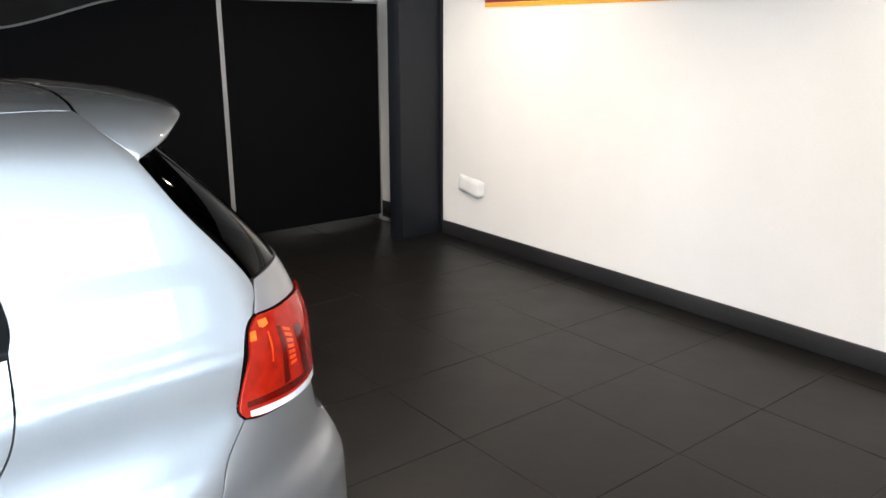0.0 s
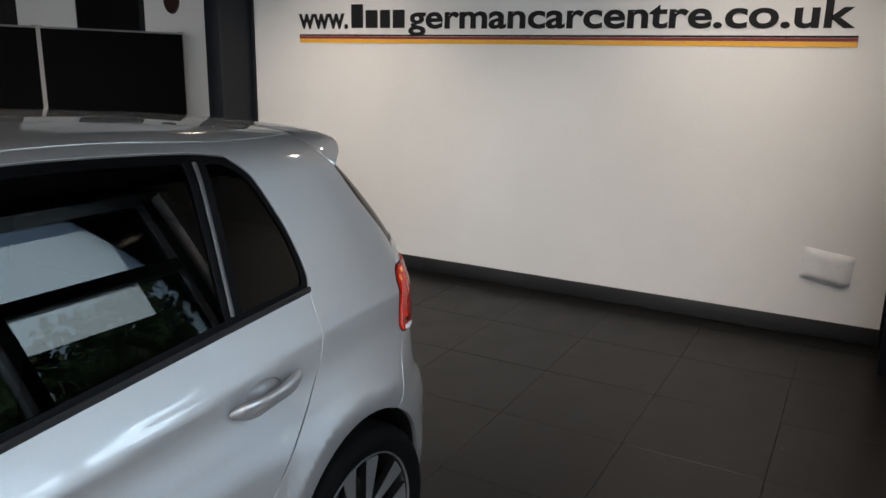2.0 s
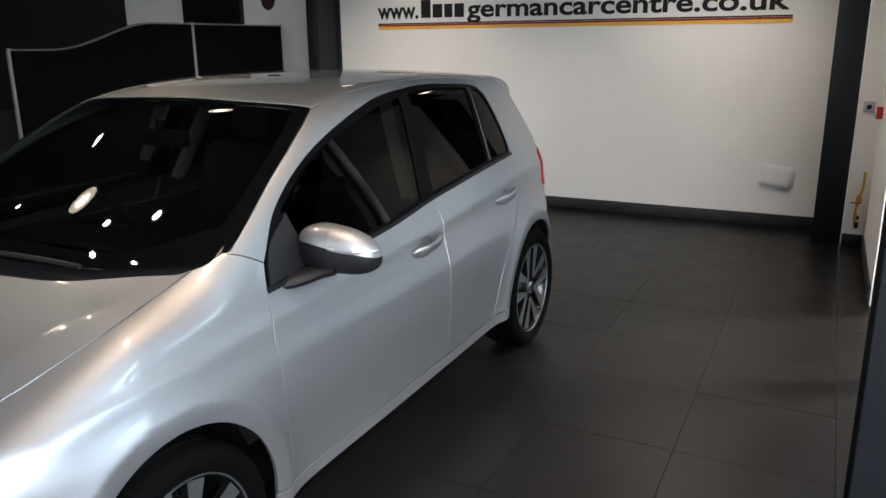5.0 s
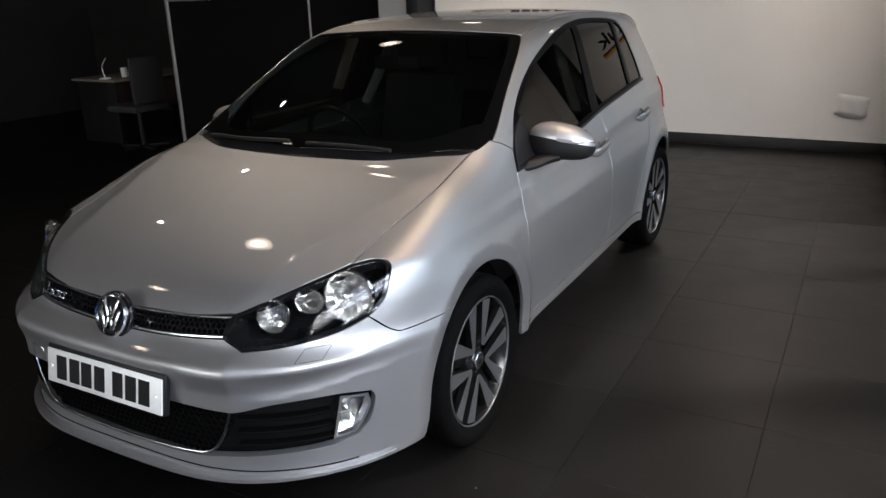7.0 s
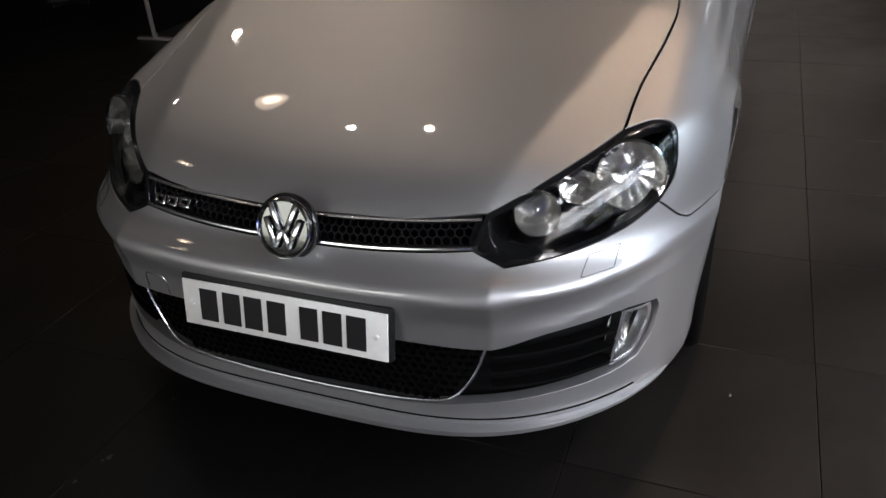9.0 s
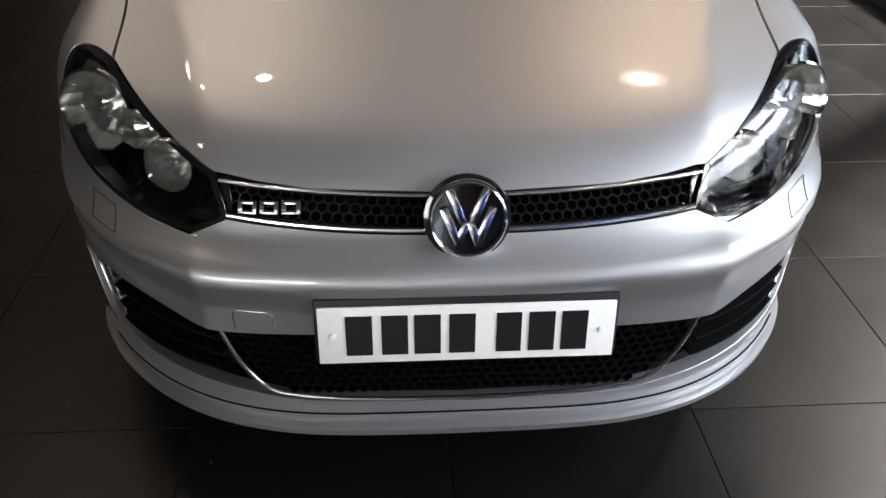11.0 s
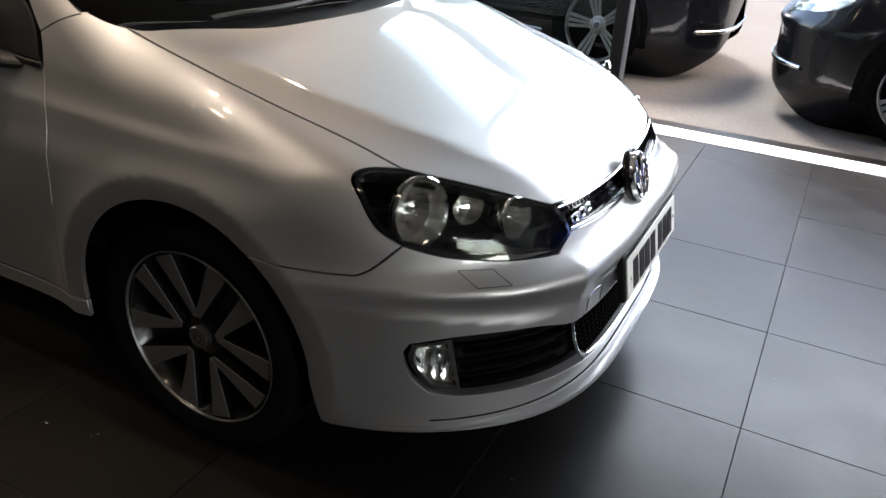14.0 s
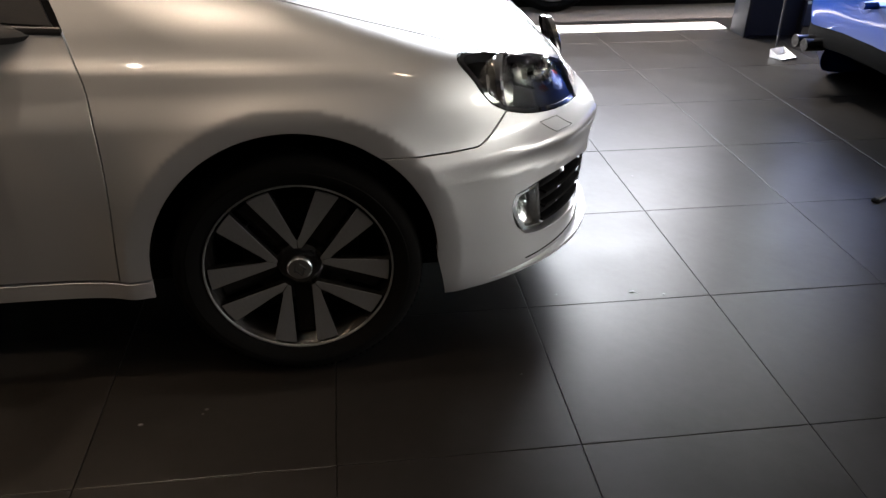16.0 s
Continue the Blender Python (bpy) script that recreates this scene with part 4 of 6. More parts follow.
# front bumper with its openings
GRILLE_TOP = [(0.818, 0.0, 0.714), (0.812, 0.2, 0.719), (0.778, 0.420, 0.731)]
GRILLE_LOW = [(0.857, 0.0, 0.652), (0.852, 0.2, 0.656), (0.820, 0.413, 0.670)]
BAND_TOP = [(0.913, 0.0, 0.472), (0.908, 0.25, 0.470), (0.868, 0.455, 0.465), (0.81, 0.575, 0.486), (0.69, 0.705, 0.490), (0.600, 0.772, 0.474)]
BAND_OUT = [(0.600, 0.772, 0.474), (0.588, 0.776, 0.445), (0.600, 0.765, 0.385), (0.635, 0.74, 0.340)]
BAND_LOW = [(0.635, 0.74, 0.340), (0.70, 0.69, 0.325), (0.80, 0.575, 0.318), (0.87, 0.43, 0.308), (0.893, 0.3, 0.298), (0.905, 0.0, 0.290)]
BUMPER_ARCH = arch_part(0.0, 126, 180)
bumper_half = [GRILLE_LOW, [GRILLE_LOW[-1], LAMP_LOW[-1]], rev(LAMP_LOW), WING_SEAM[:-1] + [WING_ARCH[-1]], BUMPER_ARCH + [(0.40, 0.84, 0.215)],
               [(0.40, 0.84, 0.215), (0.60, 0.765, 0.218), (0.80, 0.57, 0.224), (0.89, 0.25, 0.230), (0.90, 0.0, 0.230)]]


def crease(p, n):
    """The bumper's crisp shoulder line, and the flat face below it."""
    y, z = np.abs(p[:, 1]), p[:, 2]
    high = 0.601 - 0.006 * step(0.46, 0.58, y) + 0.014 * step(0.62, 0.85, y)
    low = 0.498 + 0.045 * step(0.52, 0.84, y)
    ridge = 0.010 * np.exp(-edged(z - high, 0.004) / 0.03) * (1 - step(0.66, 0.84, y))
    u = np.clip((z - low) / (high - low), 0, 1)
    hollow = 0.040 * edged(u * (1 - u), 0.05) * step(0.455, 0.60, y) * (1 - step(0.72, 0.90, y))
    corner = 0.014 * np.exp(-edged(y - 0.462, 0.003) / 0.075) * step(0.40, 0.47, z) * (1 - step(0.595, 0.64, z))
    return p + n * (ridge - hollow + corner)[:, None]


bumper = panel("front_bumper", NOSE, [mirror_loop(bumper_half), mirror_loop([BAND_TOP, BAND_OUT, BAND_LOW])], PAINT, car, lip=0.03, res=0.010, shape=crease)
intake = panel("air_intake", NOSE, [mirror_loop([BAND_TOP, BAND_OUT, BAND_LOW])], DARK, bumper, "dark lower intake", off=-0.060, gap=-0.02, lip=0)
loop_c = loop2d(NOSE, mirror_loop([[(0.913, 0.0, 0.474), (0.908, 0.25, 0.472), (0.868, 0.458, 0.466)], [(0.868, 0.458, 0.466), (0.876, 0.425, 0.38), (0.885, 0.36, 0.312)], [(0.885, 0.36, 0.312), (0.905, 0.0, 0.30)]]), 0.002, 0.02)
v, f = cells(NOSE, loop_c[:, 0].min(), loop_c[:, 0].max(), loop_c[:, 1].min(), loop_c[:, 1].max(), 0.0115, lambda c: inside(np.array([c]), loop_c)[0], -0.014, 0.78)
mesh("lower_grille", v, f, RUBBER, bumper, "black honeycomb lower grille", smooth=False)
trim = [(0.868, 0.452, 0.462), (0.876, 0.424, 0.385), (0.884, 0.375, 0.322), (0.893, 0.30, 0.307), (0.903, 0.12, 0.300), (0.905, 0.0, 0.298)]
trim = on_skin(NOSE, trim + [(x, -y, z) for x, y, z in reversed(trim[:-1])], -0.002)
sweep("grille_trim", trim, ring(0.0042, 0.0042, 8), SATIN, bumper, "silver trim round the lower grille")
for s in (1, -1):
    for k, (za, zb) in enumerate(((0.432, 0.437), (0.388, 0.393), (0.346, 0.350))):
        pts = on_skin(NOSE, [(0.862, 0.462, za), (0.80, 0.575, (za + zb) / 2), (0.70, 0.693, zb)], -0.018)
        sweep("intake_slat", pts * (1, s, 1), ring(0.016, 0.0045, 8, 4), RUBBER, bumper)
    fog = panel("fog_lamp", NOSE, [[[(0.672, 0.717, 0.470), (0.611, 0.763, 0.460)], [(0.611, 0.763, 0.460), (0.605, 0.763, 0.42), (0.632, 0.742, 0.362), (0.645, 0.733, 0.350)], [(0.645, 0.733, 0.350), (0.692, 0.698, 0.340)], [(0.692, 0.698, 0.340), (0.672, 0.717, 0.470)]]],
                CLEAR, bumper, "clear rectangular fog lamp", off=-0.012, gap=0.001, lip=0, mirrored=s < 0)
    fog.visible_shadow = False
    panel("fog_frame", NOSE, [[[(0.676, 0.714, 0.476), (0.604, 0.769, 0.464)], [(0.604, 0.769, 0.464), (0.598, 0.769, 0.42), (0.626, 0.747, 0.358), (0.640, 0.737, 0.344)], [(0.640, 0.737, 0.344), (0.698, 0.694, 0.333)], [(0.698, 0.694, 0.333), (0.676, 0.714, 0.476)]],
                              [[(0.670, 0.719, 0.468), (0.613, 0.762, 0.458)], [(0.613, 0.762, 0.458), (0.607, 0.762, 0.42), (0.633, 0.741, 0.364), (0.646, 0.732, 0.352)], [(0.646, 0.732, 0.352), (0.690, 0.700, 0.343)], [(0.690, 0.700, 0.343), (0.670, 0.719, 0.468)]]],
          SATIN, fog, "satin fog-lamp frame", off=-0.010, gap=0.0, lip=0.03, mirrored=s < 0, res=0.012)
    panel("fog_reflector", NOSE, [[[(0.672, 0.717, 0.470), (0.611, 0.763, 0.460)], [(0.611, 0.763, 0.460), (0.605, 0.763, 0.42), (0.632, 0.742, 0.362), (0.645, 0.733, 0.350)], [(0.645, 0.733, 0.350), (0.692, 0.698, 0.340)], [(0.692, 0.698, 0.340), (0.672, 0.717, 0.470)]]],
          REFLECTOR, fog, "bright ribbed fog-lamp reflector", off=-0.020, gap=0.002, lip=0, mirrored=s < 0, res=0.006,
          shape=lambda p, n: p - n * (0.030 * np.clip(1 - ((p[:, 2] - 0.42) / 0.075) ** 2, 0, 1) + 0.0035 * np.abs(np.sin(p[:, 1] * 210)))[:, None])
    p, n = NOSE.skin(NOSE.flat((0.655, 0.727, 0.415)))
    bulb_m = Matrix.Translation(Vector(p[0]) - Vector(n[0]) * 0.046) @ Vector(n[0]).to_track_quat("Z", "Y").to_matrix().to_4x4()
    lathe("fog_bulb", [(0.0, 0.016), (0.008, 0.012), (0.010, -0.004), (0.014, -0.012)], SATIN, fog, segs=16, m=Matrix.Diagonal((1, s, 1, 1)) @ bulb_m)
    # washer cover and towing-eye cover outlines
    wash = [(0.660, 0.684, 0.642), (0.714, 0.626, 0.637), (0.752, 0.612, 0.603), (0.700, 0.672, 0.606), (0.660, 0.684, 0.642)]
    groove = np.vstack([on_skin(NOSE, [a, b], 0.0006, 0.012, crease) for a, b in zip(wash, wash[1:])]) * (1, s, 1)
    sweep("washer_cover", groove, ring(0.0008, 0.0008, 6), PLASTIC, bumper)
eye = np.vstack([on_skin(NOSE, [a, b], 0.0006, 0.01, crease) for a, b in zip([(0.9, -0.345, 0.476), (0.9, -0.345, 0.512), (0.9, -0.355, 0.522), (0.88, -0.405, 0.522), (0.88, -0.412, 0.512)], [(0.9, -0.345, 0.512), (0.9, -0.355, 0.522), (0.88, -0.405, 0.522), (0.88, -0.412, 0.512), (0.88, -0.412, 0.476)])])
sweep("towing_cover", eye, ring(0.0012, 0.0012, 6), SATIN, bumper)
lip_line = [(0.52, 0.80, 0.238), (0.64, 0.738, 0.242), (0.80, 0.575, 0.244), (0.865, 0.43, 0.245), (0.895, 0.25, 0.246), (0.903, 0.0, 0.246)]
lip_path = on_skin(NOSE, lip_line + [(x, -y, z) for x, y, z in reversed(lip_line[:-1])], 0.004)
grow = np.sin(np.linspace(0, math.pi, len(lip_path))) ** 0.6
groove_line = [(x, y, z + 0.016) for x, y, z in lip_line[1:]]
sweep("lip_groove", on_skin(NOSE, groove_line + [(x, -y, z) for x, y, z in reversed(groove_line[:-1])], 0.0005), ring(0.0022, 0.0022, 6), RUBBER, bumper, "dark groove over the chin lip")
sweep("chin_lip", lip_path, [(-0.03, -0.010), (0.006, -0.011), (0.013, -0.006), (0.012, 0.000), (0.004, 0.004), (-0.03, 0.004)], PAINT, bumper, "silver chin lip", scale=0.04 + 0.96 * grow)

# grille, badge and number plate
grille = panel("grille", NOSE, [mirror_loop([GRILLE_TOP, [GRILLE_TOP[-1], GRILLE_LOW[-1]], rev(GRILLE_LOW)])], DARK, car, "black honeycomb grille with two bright strips", off=-0.045, gap=-0.012, lip=0)
loop_g = loop2d(NOSE, mirror_loop([GRILLE_TOP, [GRILLE_TOP[-1], GRILLE_LOW[-1]], rev(GRILLE_LOW)]), 0.009, 0.02)
v, f = cells(NOSE, loop_g[:, 0].min(), loop_g[:, 0].max(), loop_g[:, 1].min() - 0.004, loop_g[:, 1].max(), 0.0105, lambda c: inside(np.array([c]), loop_g)[0], -0.014, 0.80)
mesh("honeycomb", v, f, GLOSS_BLACK, grille, smooth=False)
for name, line3, dz in (("upper_strip", GRILLE_TOP, -0.008), ("lower_strip", GRILLE_LOW, 0.006)):
    pts = [(x, y, z + dz) for x, y, z in line3]
    full = on_skin(NOSE, [(x, -y, z) for x, y, z in reversed(pts[1:])] + pts, 0.000)
    sweep(name, full, ring(0.004, 0.0045 if dz > 0 else 0.0032, 8), SATIN, grille, "bright chrome strip")
panel("grille_frame", NOSE, [mirror_loop([GRILLE_TOP, [GRILLE_TOP[-1], GRILLE_LOW[-1]], rev(GRILLE_LOW)]),
                             [[tuple(c) for c in NOSE.skin(np.vstack([loop_g, loop_g[:1]]))[0]]]], GLOSS_BLACK, grille, off=-0.008, gap=-0.002, lip=0.03, res=0.014)
BADGE = Matrix.Translation((0.868, 0, 0.690)) @ pose(0, 0, 0, 0, 72, 0) @ pose(0, 0, 0, 0, 0, 90) @ Matrix.Diagonal((0.93, 0.93, 1, 1))
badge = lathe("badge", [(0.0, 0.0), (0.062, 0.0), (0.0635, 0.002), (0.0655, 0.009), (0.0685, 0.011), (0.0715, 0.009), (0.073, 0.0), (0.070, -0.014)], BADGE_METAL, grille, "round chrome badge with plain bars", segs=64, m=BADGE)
lathe("badge_disc", [(0.0, 0.0025), (0.063, 0.0025)], GLOSS_BLACK, badge, segs=48, m=BADGE)
bm = bmesh.new()
for x, y, a, l in ((-0.0215, 0.026, 68, 0.062), (0.0215, 0.026, -68, 0.062), (-0.031, -0.012, 68, 0.066), (0.031, -0.012, -68, 0.066), (-0.0105, -0.024, -68, 0.044), (0.0105, -0.024, 68, 0.044)):
    block(bm, 0, 0, 0, l * 1.16, 0.0165, 0.008, 0.003, BADGE @ pose(x, y, 0.007, 0, 0, -a))
part("badge_bar", bm, BADGE_METAL, badge)
lathe("badge_surround", [(0.073, -0.006), (0.080, -0.007), (0.082, -0.012), (0.080, -0.022)], GLOSS_BLACK, badge, segs=48, m=BADGE)
bm = bmesh.new()
for y in (-0.382, -0.342, -0.302):
    p, n = NOSE.skin(NOSE.flat((0.83, y, 0.694)))
    m = Matrix.Translation(Vector(p[0]) - Vector(n[0]) * 0.003) @ Vector(n[0]).to_track_quat("Z", "X").to_matrix().to_4x4() @ pose(0, 0, 0, 0, 0, 90)
    for bx, by, bw, bh in ((0, 0.0085, 0.034, 0.0075), (0, -0.0085, 0.034, 0.0075), (-0.0125, 0, 0.009, 0.0235), (0.0125, 0, 0.009, 0.0235)):
        block(bm, bx, by, 0, bw, bh, 0.007, 0.002, m)
part("grille_emblem", bm, BADGE_METAL, grille, "three small chrome frames on the grille")

PLATE_M = Matrix.Translation((0.940, 0, 0.500)) @ pose(0, 0, 0, 0, -10.5, 0) @ pose(0, 0, 0, 90, 0, 90)
plate = part("number_plate", block(bmesh.new(), 0, 0, 0, 0.522, 0.112, 0.006, 0.002, PLATE_M), PLATE, car, "white front number plate with plain black bars")
part("plate_holder", block(bmesh.new(), 0, 0.004, -0.014, 0.536, 0.128, 0.020, 0.005, PLATE_M), PLASTIC, plate, "black plate holder")
for k, x in enumerate((-0.190, -0.128, -0.071, -0.010, 0.072, 0.130, 0.188)):
    part("plate_bar", block(bmesh.new(), x, 0, 0.0042, 0.046 if k != 4 else 0.044, 0.078, 0.002, 0.0, PLATE_M), INK, plate)
for x in (-0.236, 0.236):
    lathe("plate_screw", [(0.0, 0.008), (0.005, 0.0075), (0.0065, 0.005), (0.0065, 0.003)], PLATE, plate, segs=16, m=PLATE_M @ Matrix.Translation((x, 0, 0)))

# rear: lamps, tailgate, glass, spoiler, bumper
LAMP_R_TOP = [(-2.924, 0.732, 1.037), (-2.976, 0.714, 1.037), (-3.045, 0.662, 1.040), (-3.105, 0.552, 1.030)]
LAMP_R_IN = [(-3.105, 0.552, 1.030), (-3.135, 0.532, 0.945), (-3.140, 0.542, 0.840)]
LAMP_R_LOW = [(-3.140, 0.542, 0.840), (-3.072, 0.673, 0.831), (-3.044, 0.705, 0.832), (-2.972, 0.760, 0.837), (-2.906, 0.790, 0.841), (-2.863, 0.801, 0.850)]
for mir in (False, True):
    lamp = panel("tail_lamp", TAIL, [[TAIL_SIDE, LAMP_R_TOP, LAMP_R_IN, LAMP_R_LOW]], RED, car, "red tail lamp with a pale lower edge", off=0.008, gap=0.003, lip=0.02, mirrored=mir)
    panel("lamp_gasket", TAIL, [[TAIL_SIDE, LAMP_R_TOP, LAMP_R_IN, LAMP_R_LOW]], RUBBER, lamp, "black rubber seal", off=0.0, gap=-0.002, lip=0.01, mirrored=mir)
    def lens(name, corners, mat, text, lift):
        panel(name, TAIL, [[[corners[k], corners[(k + 1) % len(corners)]] for k in range(len(corners))]], mat, lamp, text, off=lift, gap=0.0, lip=0.0, mirrored=mir, res=0.012)

    panel("reversing_lens", TAIL, [[[(-2.873, 0.796, 0.864), (-2.915, 0.783, 0.860), (-2.976, 0.756, 0.854), (-3.037, 0.709, 0.852), (-3.095, 0.64, 0.850)], [(-3.095, 0.64, 0.850), (-3.095, 0.64, 0.834)],
                                   [(-3.095, 0.64, 0.834), (-3.046, 0.702, 0.836), (-2.971, 0.760, 0.841), (-2.908, 0.789, 0.846), (-2.872, 0.799, 0.853)], [(-2.872, 0.799, 0.853), (-2.873, 0.796, 0.864)]]], WHITE_LENS, lamp, "pale reversing lens", off=0.0095, gap=0.0, lip=0.0, mirrored=mir, res=0.01)
    lens("dark_band", [(-2.962, 0.732, 1.002), (-2.972, 0.730, 1.000), (-2.985, 0.748, 0.885), (-2.966, 0.757, 0.880)], DEEP_RED, "dark red band inside the lamp", 0.0090)
    lens("dark_band", [(-3.010, 0.72, 0.985), (-3.035, 0.70, 0.985), (-3.055, 0.69, 0.870), (-3.030, 0.712, 0.868)], DEEP_RED, "dark red band inside the lamp", 0.0090)
    lens("lamp_rim", [(-2.870, 0.797, 0.872), (-2.985, 0.752, 0.860), (-3.060, 0.686, 0.858), (-3.062, 0.686, 0.870), (-2.985, 0.750, 0.878), (-2.870, 0.794, 0.884)], DEEP_RED, "dark red lower rim", 0.0090)
    lens("light_guide", [(-2.937, 0.742, 1.000), (-2.941, 0.741, 0.998), (-2.940, 0.758, 0.940), (-2.936, 0.759, 0.941)], HOT_RED, "thin bright red light guide", 0.0095)
    for k in range(7):
        h0, h1 = k / 7, (k + 0.62) / 7
        lens("light_block", [(-2.976 - 0.012 * h0, 0.728 + 0.016 * h0, 0.996 - 0.088 * h0), (-2.995 - 0.013 * h0, 0.721 + 0.008 * h0, 0.986 - 0.078 * h0),
                             (-2.995 - 0.013 * h1, 0.721 + 0.008 * h1, 0.986 - 0.078 * h1), (-2.976 - 0.012 * h1, 0.728 + 0.016 * h1, 0.996 - 0.088 * h1)], HOT_RED, "bright orange-red reflector block", 0.0095)
    lens("turn_lens", [(-2.920, 0.736, 1.024), (-2.941, 0.731, 1.025), (-2.944, 0.735, 1.013), (-2.930, 0.739, 1.008), (-2.921, 0.740, 1.012)], AMBER, "amber turn-signal lens", 0.0095)
    lens("turn_lens", [(-2.899, 0.748, 1.008), (-2.912, 0.745, 1.008), (-2.908, 0.750, 0.988), (-2.894, 0.755, 0.990)], AMBER, "amber turn-signal lens", 0.0095)
REAR_PILLAR = [(-2.758, 0.625, 1.364), (-2.818, 0.649, 1.255), (-2.932, 0.684, 1.094)]
tailgate = panel("tailgate", TAIL, [mirror_loop([[(-3.122, 0.000, 1.085), (-3.077, 0.413, 1.090), (-2.932, 0.684, 1.094)], [(-2.932, 0.684, 1.094), (-2.924, 0.732, 1.037)], LAMP_R_TOP, LAMP_R_IN,
                                                  [(-3.140, 0.542, 0.840), (-3.16, 0.522, 0.755)], [(-3.16, 0.522, 0.755), (-3.187, 0.000, 0.735)]])], PAINT, car)
rear_glass = panel("rear_window", TAIL, [mirror_loop([[(-2.889, 0.000, 1.399), (-2.708, 0.574, 1.415), (-2.758, 0.625, 1.364)], REAR_PILLAR, [(-2.932, 0.684, 1.094), (-3.077, 0.413, 1.090), (-3.122, 0.000, 1.085)]])], PRIVACY, tailgate, "dark rear window", off=-0.003, lip=0.01)
REAR_ARCH = arch_part(-2.578, 0, 64)
panel("rear_bumper", TAIL, [mirror_loop([[(-3.187, 0.000, 0.730), (-3.16, 0.522, 0.750)], [(-3.16, 0.522, 0.750), (-3.140, 0.542, 0.840)], LAMP_R_LOW, BUMPER_SEAM + [REAR_ARCH[-1]], rev(REAR_ARCH), [REAR_ARCH[0], (-2.904, 0.900, 0.220)], [(-2.904, 0.900, 0.220), (-3.117, 0.723, 0.220), (-3.237, 0.354, 0.220), (-3.257, 0.000, 0.220)]])], PAINT, car, "silver rear bumper")
SPOILER_SEAM = [(-2.708, 0.0, 1.470), (-2.700, 0.256, 1.465), (-2.686, 0.45, 1.46), (-2.679, 0.540, 1.452), (-2.703, 0.592, 1.420), (-2.758, 0.625, 1.364)]
SPOILER_EDGE = [(-2.965, 0.0, 1.440), (-2.948, 0.26, 1.437), (-2.905, 0.46, 1.434), (-2.868, 0.548, 1.424), (-2.828, 0.592, 1.398), (-2.765, 0.627, 1.360)]
SPOILER_FOOT = [(-2.865, 0.0, 1.392), (-2.855, 0.26, 1.388), (-2.825, 0.46, 1.380), (-2.800, 0.540, 1.372), (-2.780, 0.588, 1.364), (-2.763, 0.624, 1.358)]


def along(pts, skin=False):
    """A smooth line from right to left through guide points given on the left."""
    k = np.linspace(0, len(pts) - 1, 31)
    out = np.stack([curve(*[(i, p[a]) for i, p in enumerate(pts)])(k) for a in range(3)], 1)
    if skin:
        out = BODY.skin(BODY.flat(out))[0]
    return np.vstack([out[:0:-1] * Y_FLIP, out])


seam, edge3, foot = along(SPOILER_SEAM, True), along(SPOILER_EDGE), along(SPOILER_FOOT)
thin = np.clip(np.linalg.norm(edge3 - seam, axis=1) / 0.2, 0, 1)[:, None]
rows = [seam + (-0.002, 0, 0.001), seam * 0.67 + edge3 * 0.33 + (0, 0, 0.010) * thin, seam * 0.3 + edge3 * 0.7 + (0, 0, 0.008) * thin, edge3 + (0.012, 0, 0.001) * thin,
        edge3 + (0, 0, -0.008) * thin, edge3 + (0.006, 0, -0.020) * thin, edge3 * 0.5 + foot * 0.5 + (0, 0, -0.008) * thin, foot, seam * 0.5 + foot * 0.5 - (0, 0, 0.02)]
k, w = len(rows), len(seam)
verts = [tuple(r[i]) for i in range(w) for r in rows]
faces = [(i * k + q, i * k + (q + 1) % k, (i + 1) * k + (q + 1) % k, (i + 1) * k + q) for i in range(w - 1) for q in range(k)]
faces += [tuple(range(k))[::-1], tuple(range((w - 1) * k, w * k))]
mesh("roof_spoiler", verts, faces, PAINT, tailgate, "silver spoiler over the rear window", angle=50)

# underbody, wheel wells, cabin
body_floor = part("underbody", block(bmesh.new(), -1.25, 0, 0.27, 3.6, 1.30, 0.14, 0.02), DARK, car)
for ax in (0.0, -2.578):
    for s in (1, -1):
        lathe("wheel_well", [(0.05, 0.0), (0.395, 0.0), (0.395, 0.17), (0.382, 0.195)], DARK, car, segs=40, m=Matrix.Translation((ax + 0.02, s * 0.575, 0.335)) @ pose(0, 0, 0, -90 * s, 0, 0) @ pose(0, 0, 0, 0, 0, 180 if s > 0 else 0), sweep_to=180)
cabin = new("cabin")
cabin.parent = car
bm = bmesh.new()
block(bm, -0.62, 0, 0.84, 0.50, 1.32, 0.22, 0.07)
block(bm, -0.36, 0, 0.90, 0.40, 1.22, 0.10, 0.04)
part("dashboard", bm, PLASTIC, cabin)
for y in (-0.36, 0.36):
    seat(cabin, -1.38, y, 0.50, "front_seat")
seat(cabin, -2.25, 0, 1.24, "rear_seat")
lathe("steering_wheel", [(0.178 + 0.014 * math.cos(a), 0.014 * math.sin(a)) for a in [2 * math.pi * i / 10 for i in range(11)]], PLASTIC, cabin, segs=40, m=Matrix.Translation((-0.86, -0.36, 0.92)) @ pose(0, 0, 0, 0, -66, 0))
bm = bmesh.new()
block(bm, 0, 0, 0, 0.30, 0.045, 0.03, 0.01, Matrix.Translation((-0.85, -0.36, 0.92)) @ pose(0, 0, 0, 0, -66, 0) @ pose(0, 0, 0, 0, 0, 90))
block(bm, 0, 0, 0, 0.12, 0.11, 0.05, 0.02, Matrix.Translation((-0.84, -0.36, 0.91)) @ pose(0, 0, 0, 0, -66, 0))
part("wheel_boss", bm, PLASTIC, cabin)
bm = bmesh.new()
block(bm, -0.86, 0, 1.30, 0.03, 0.24, 0.065, 0.02)
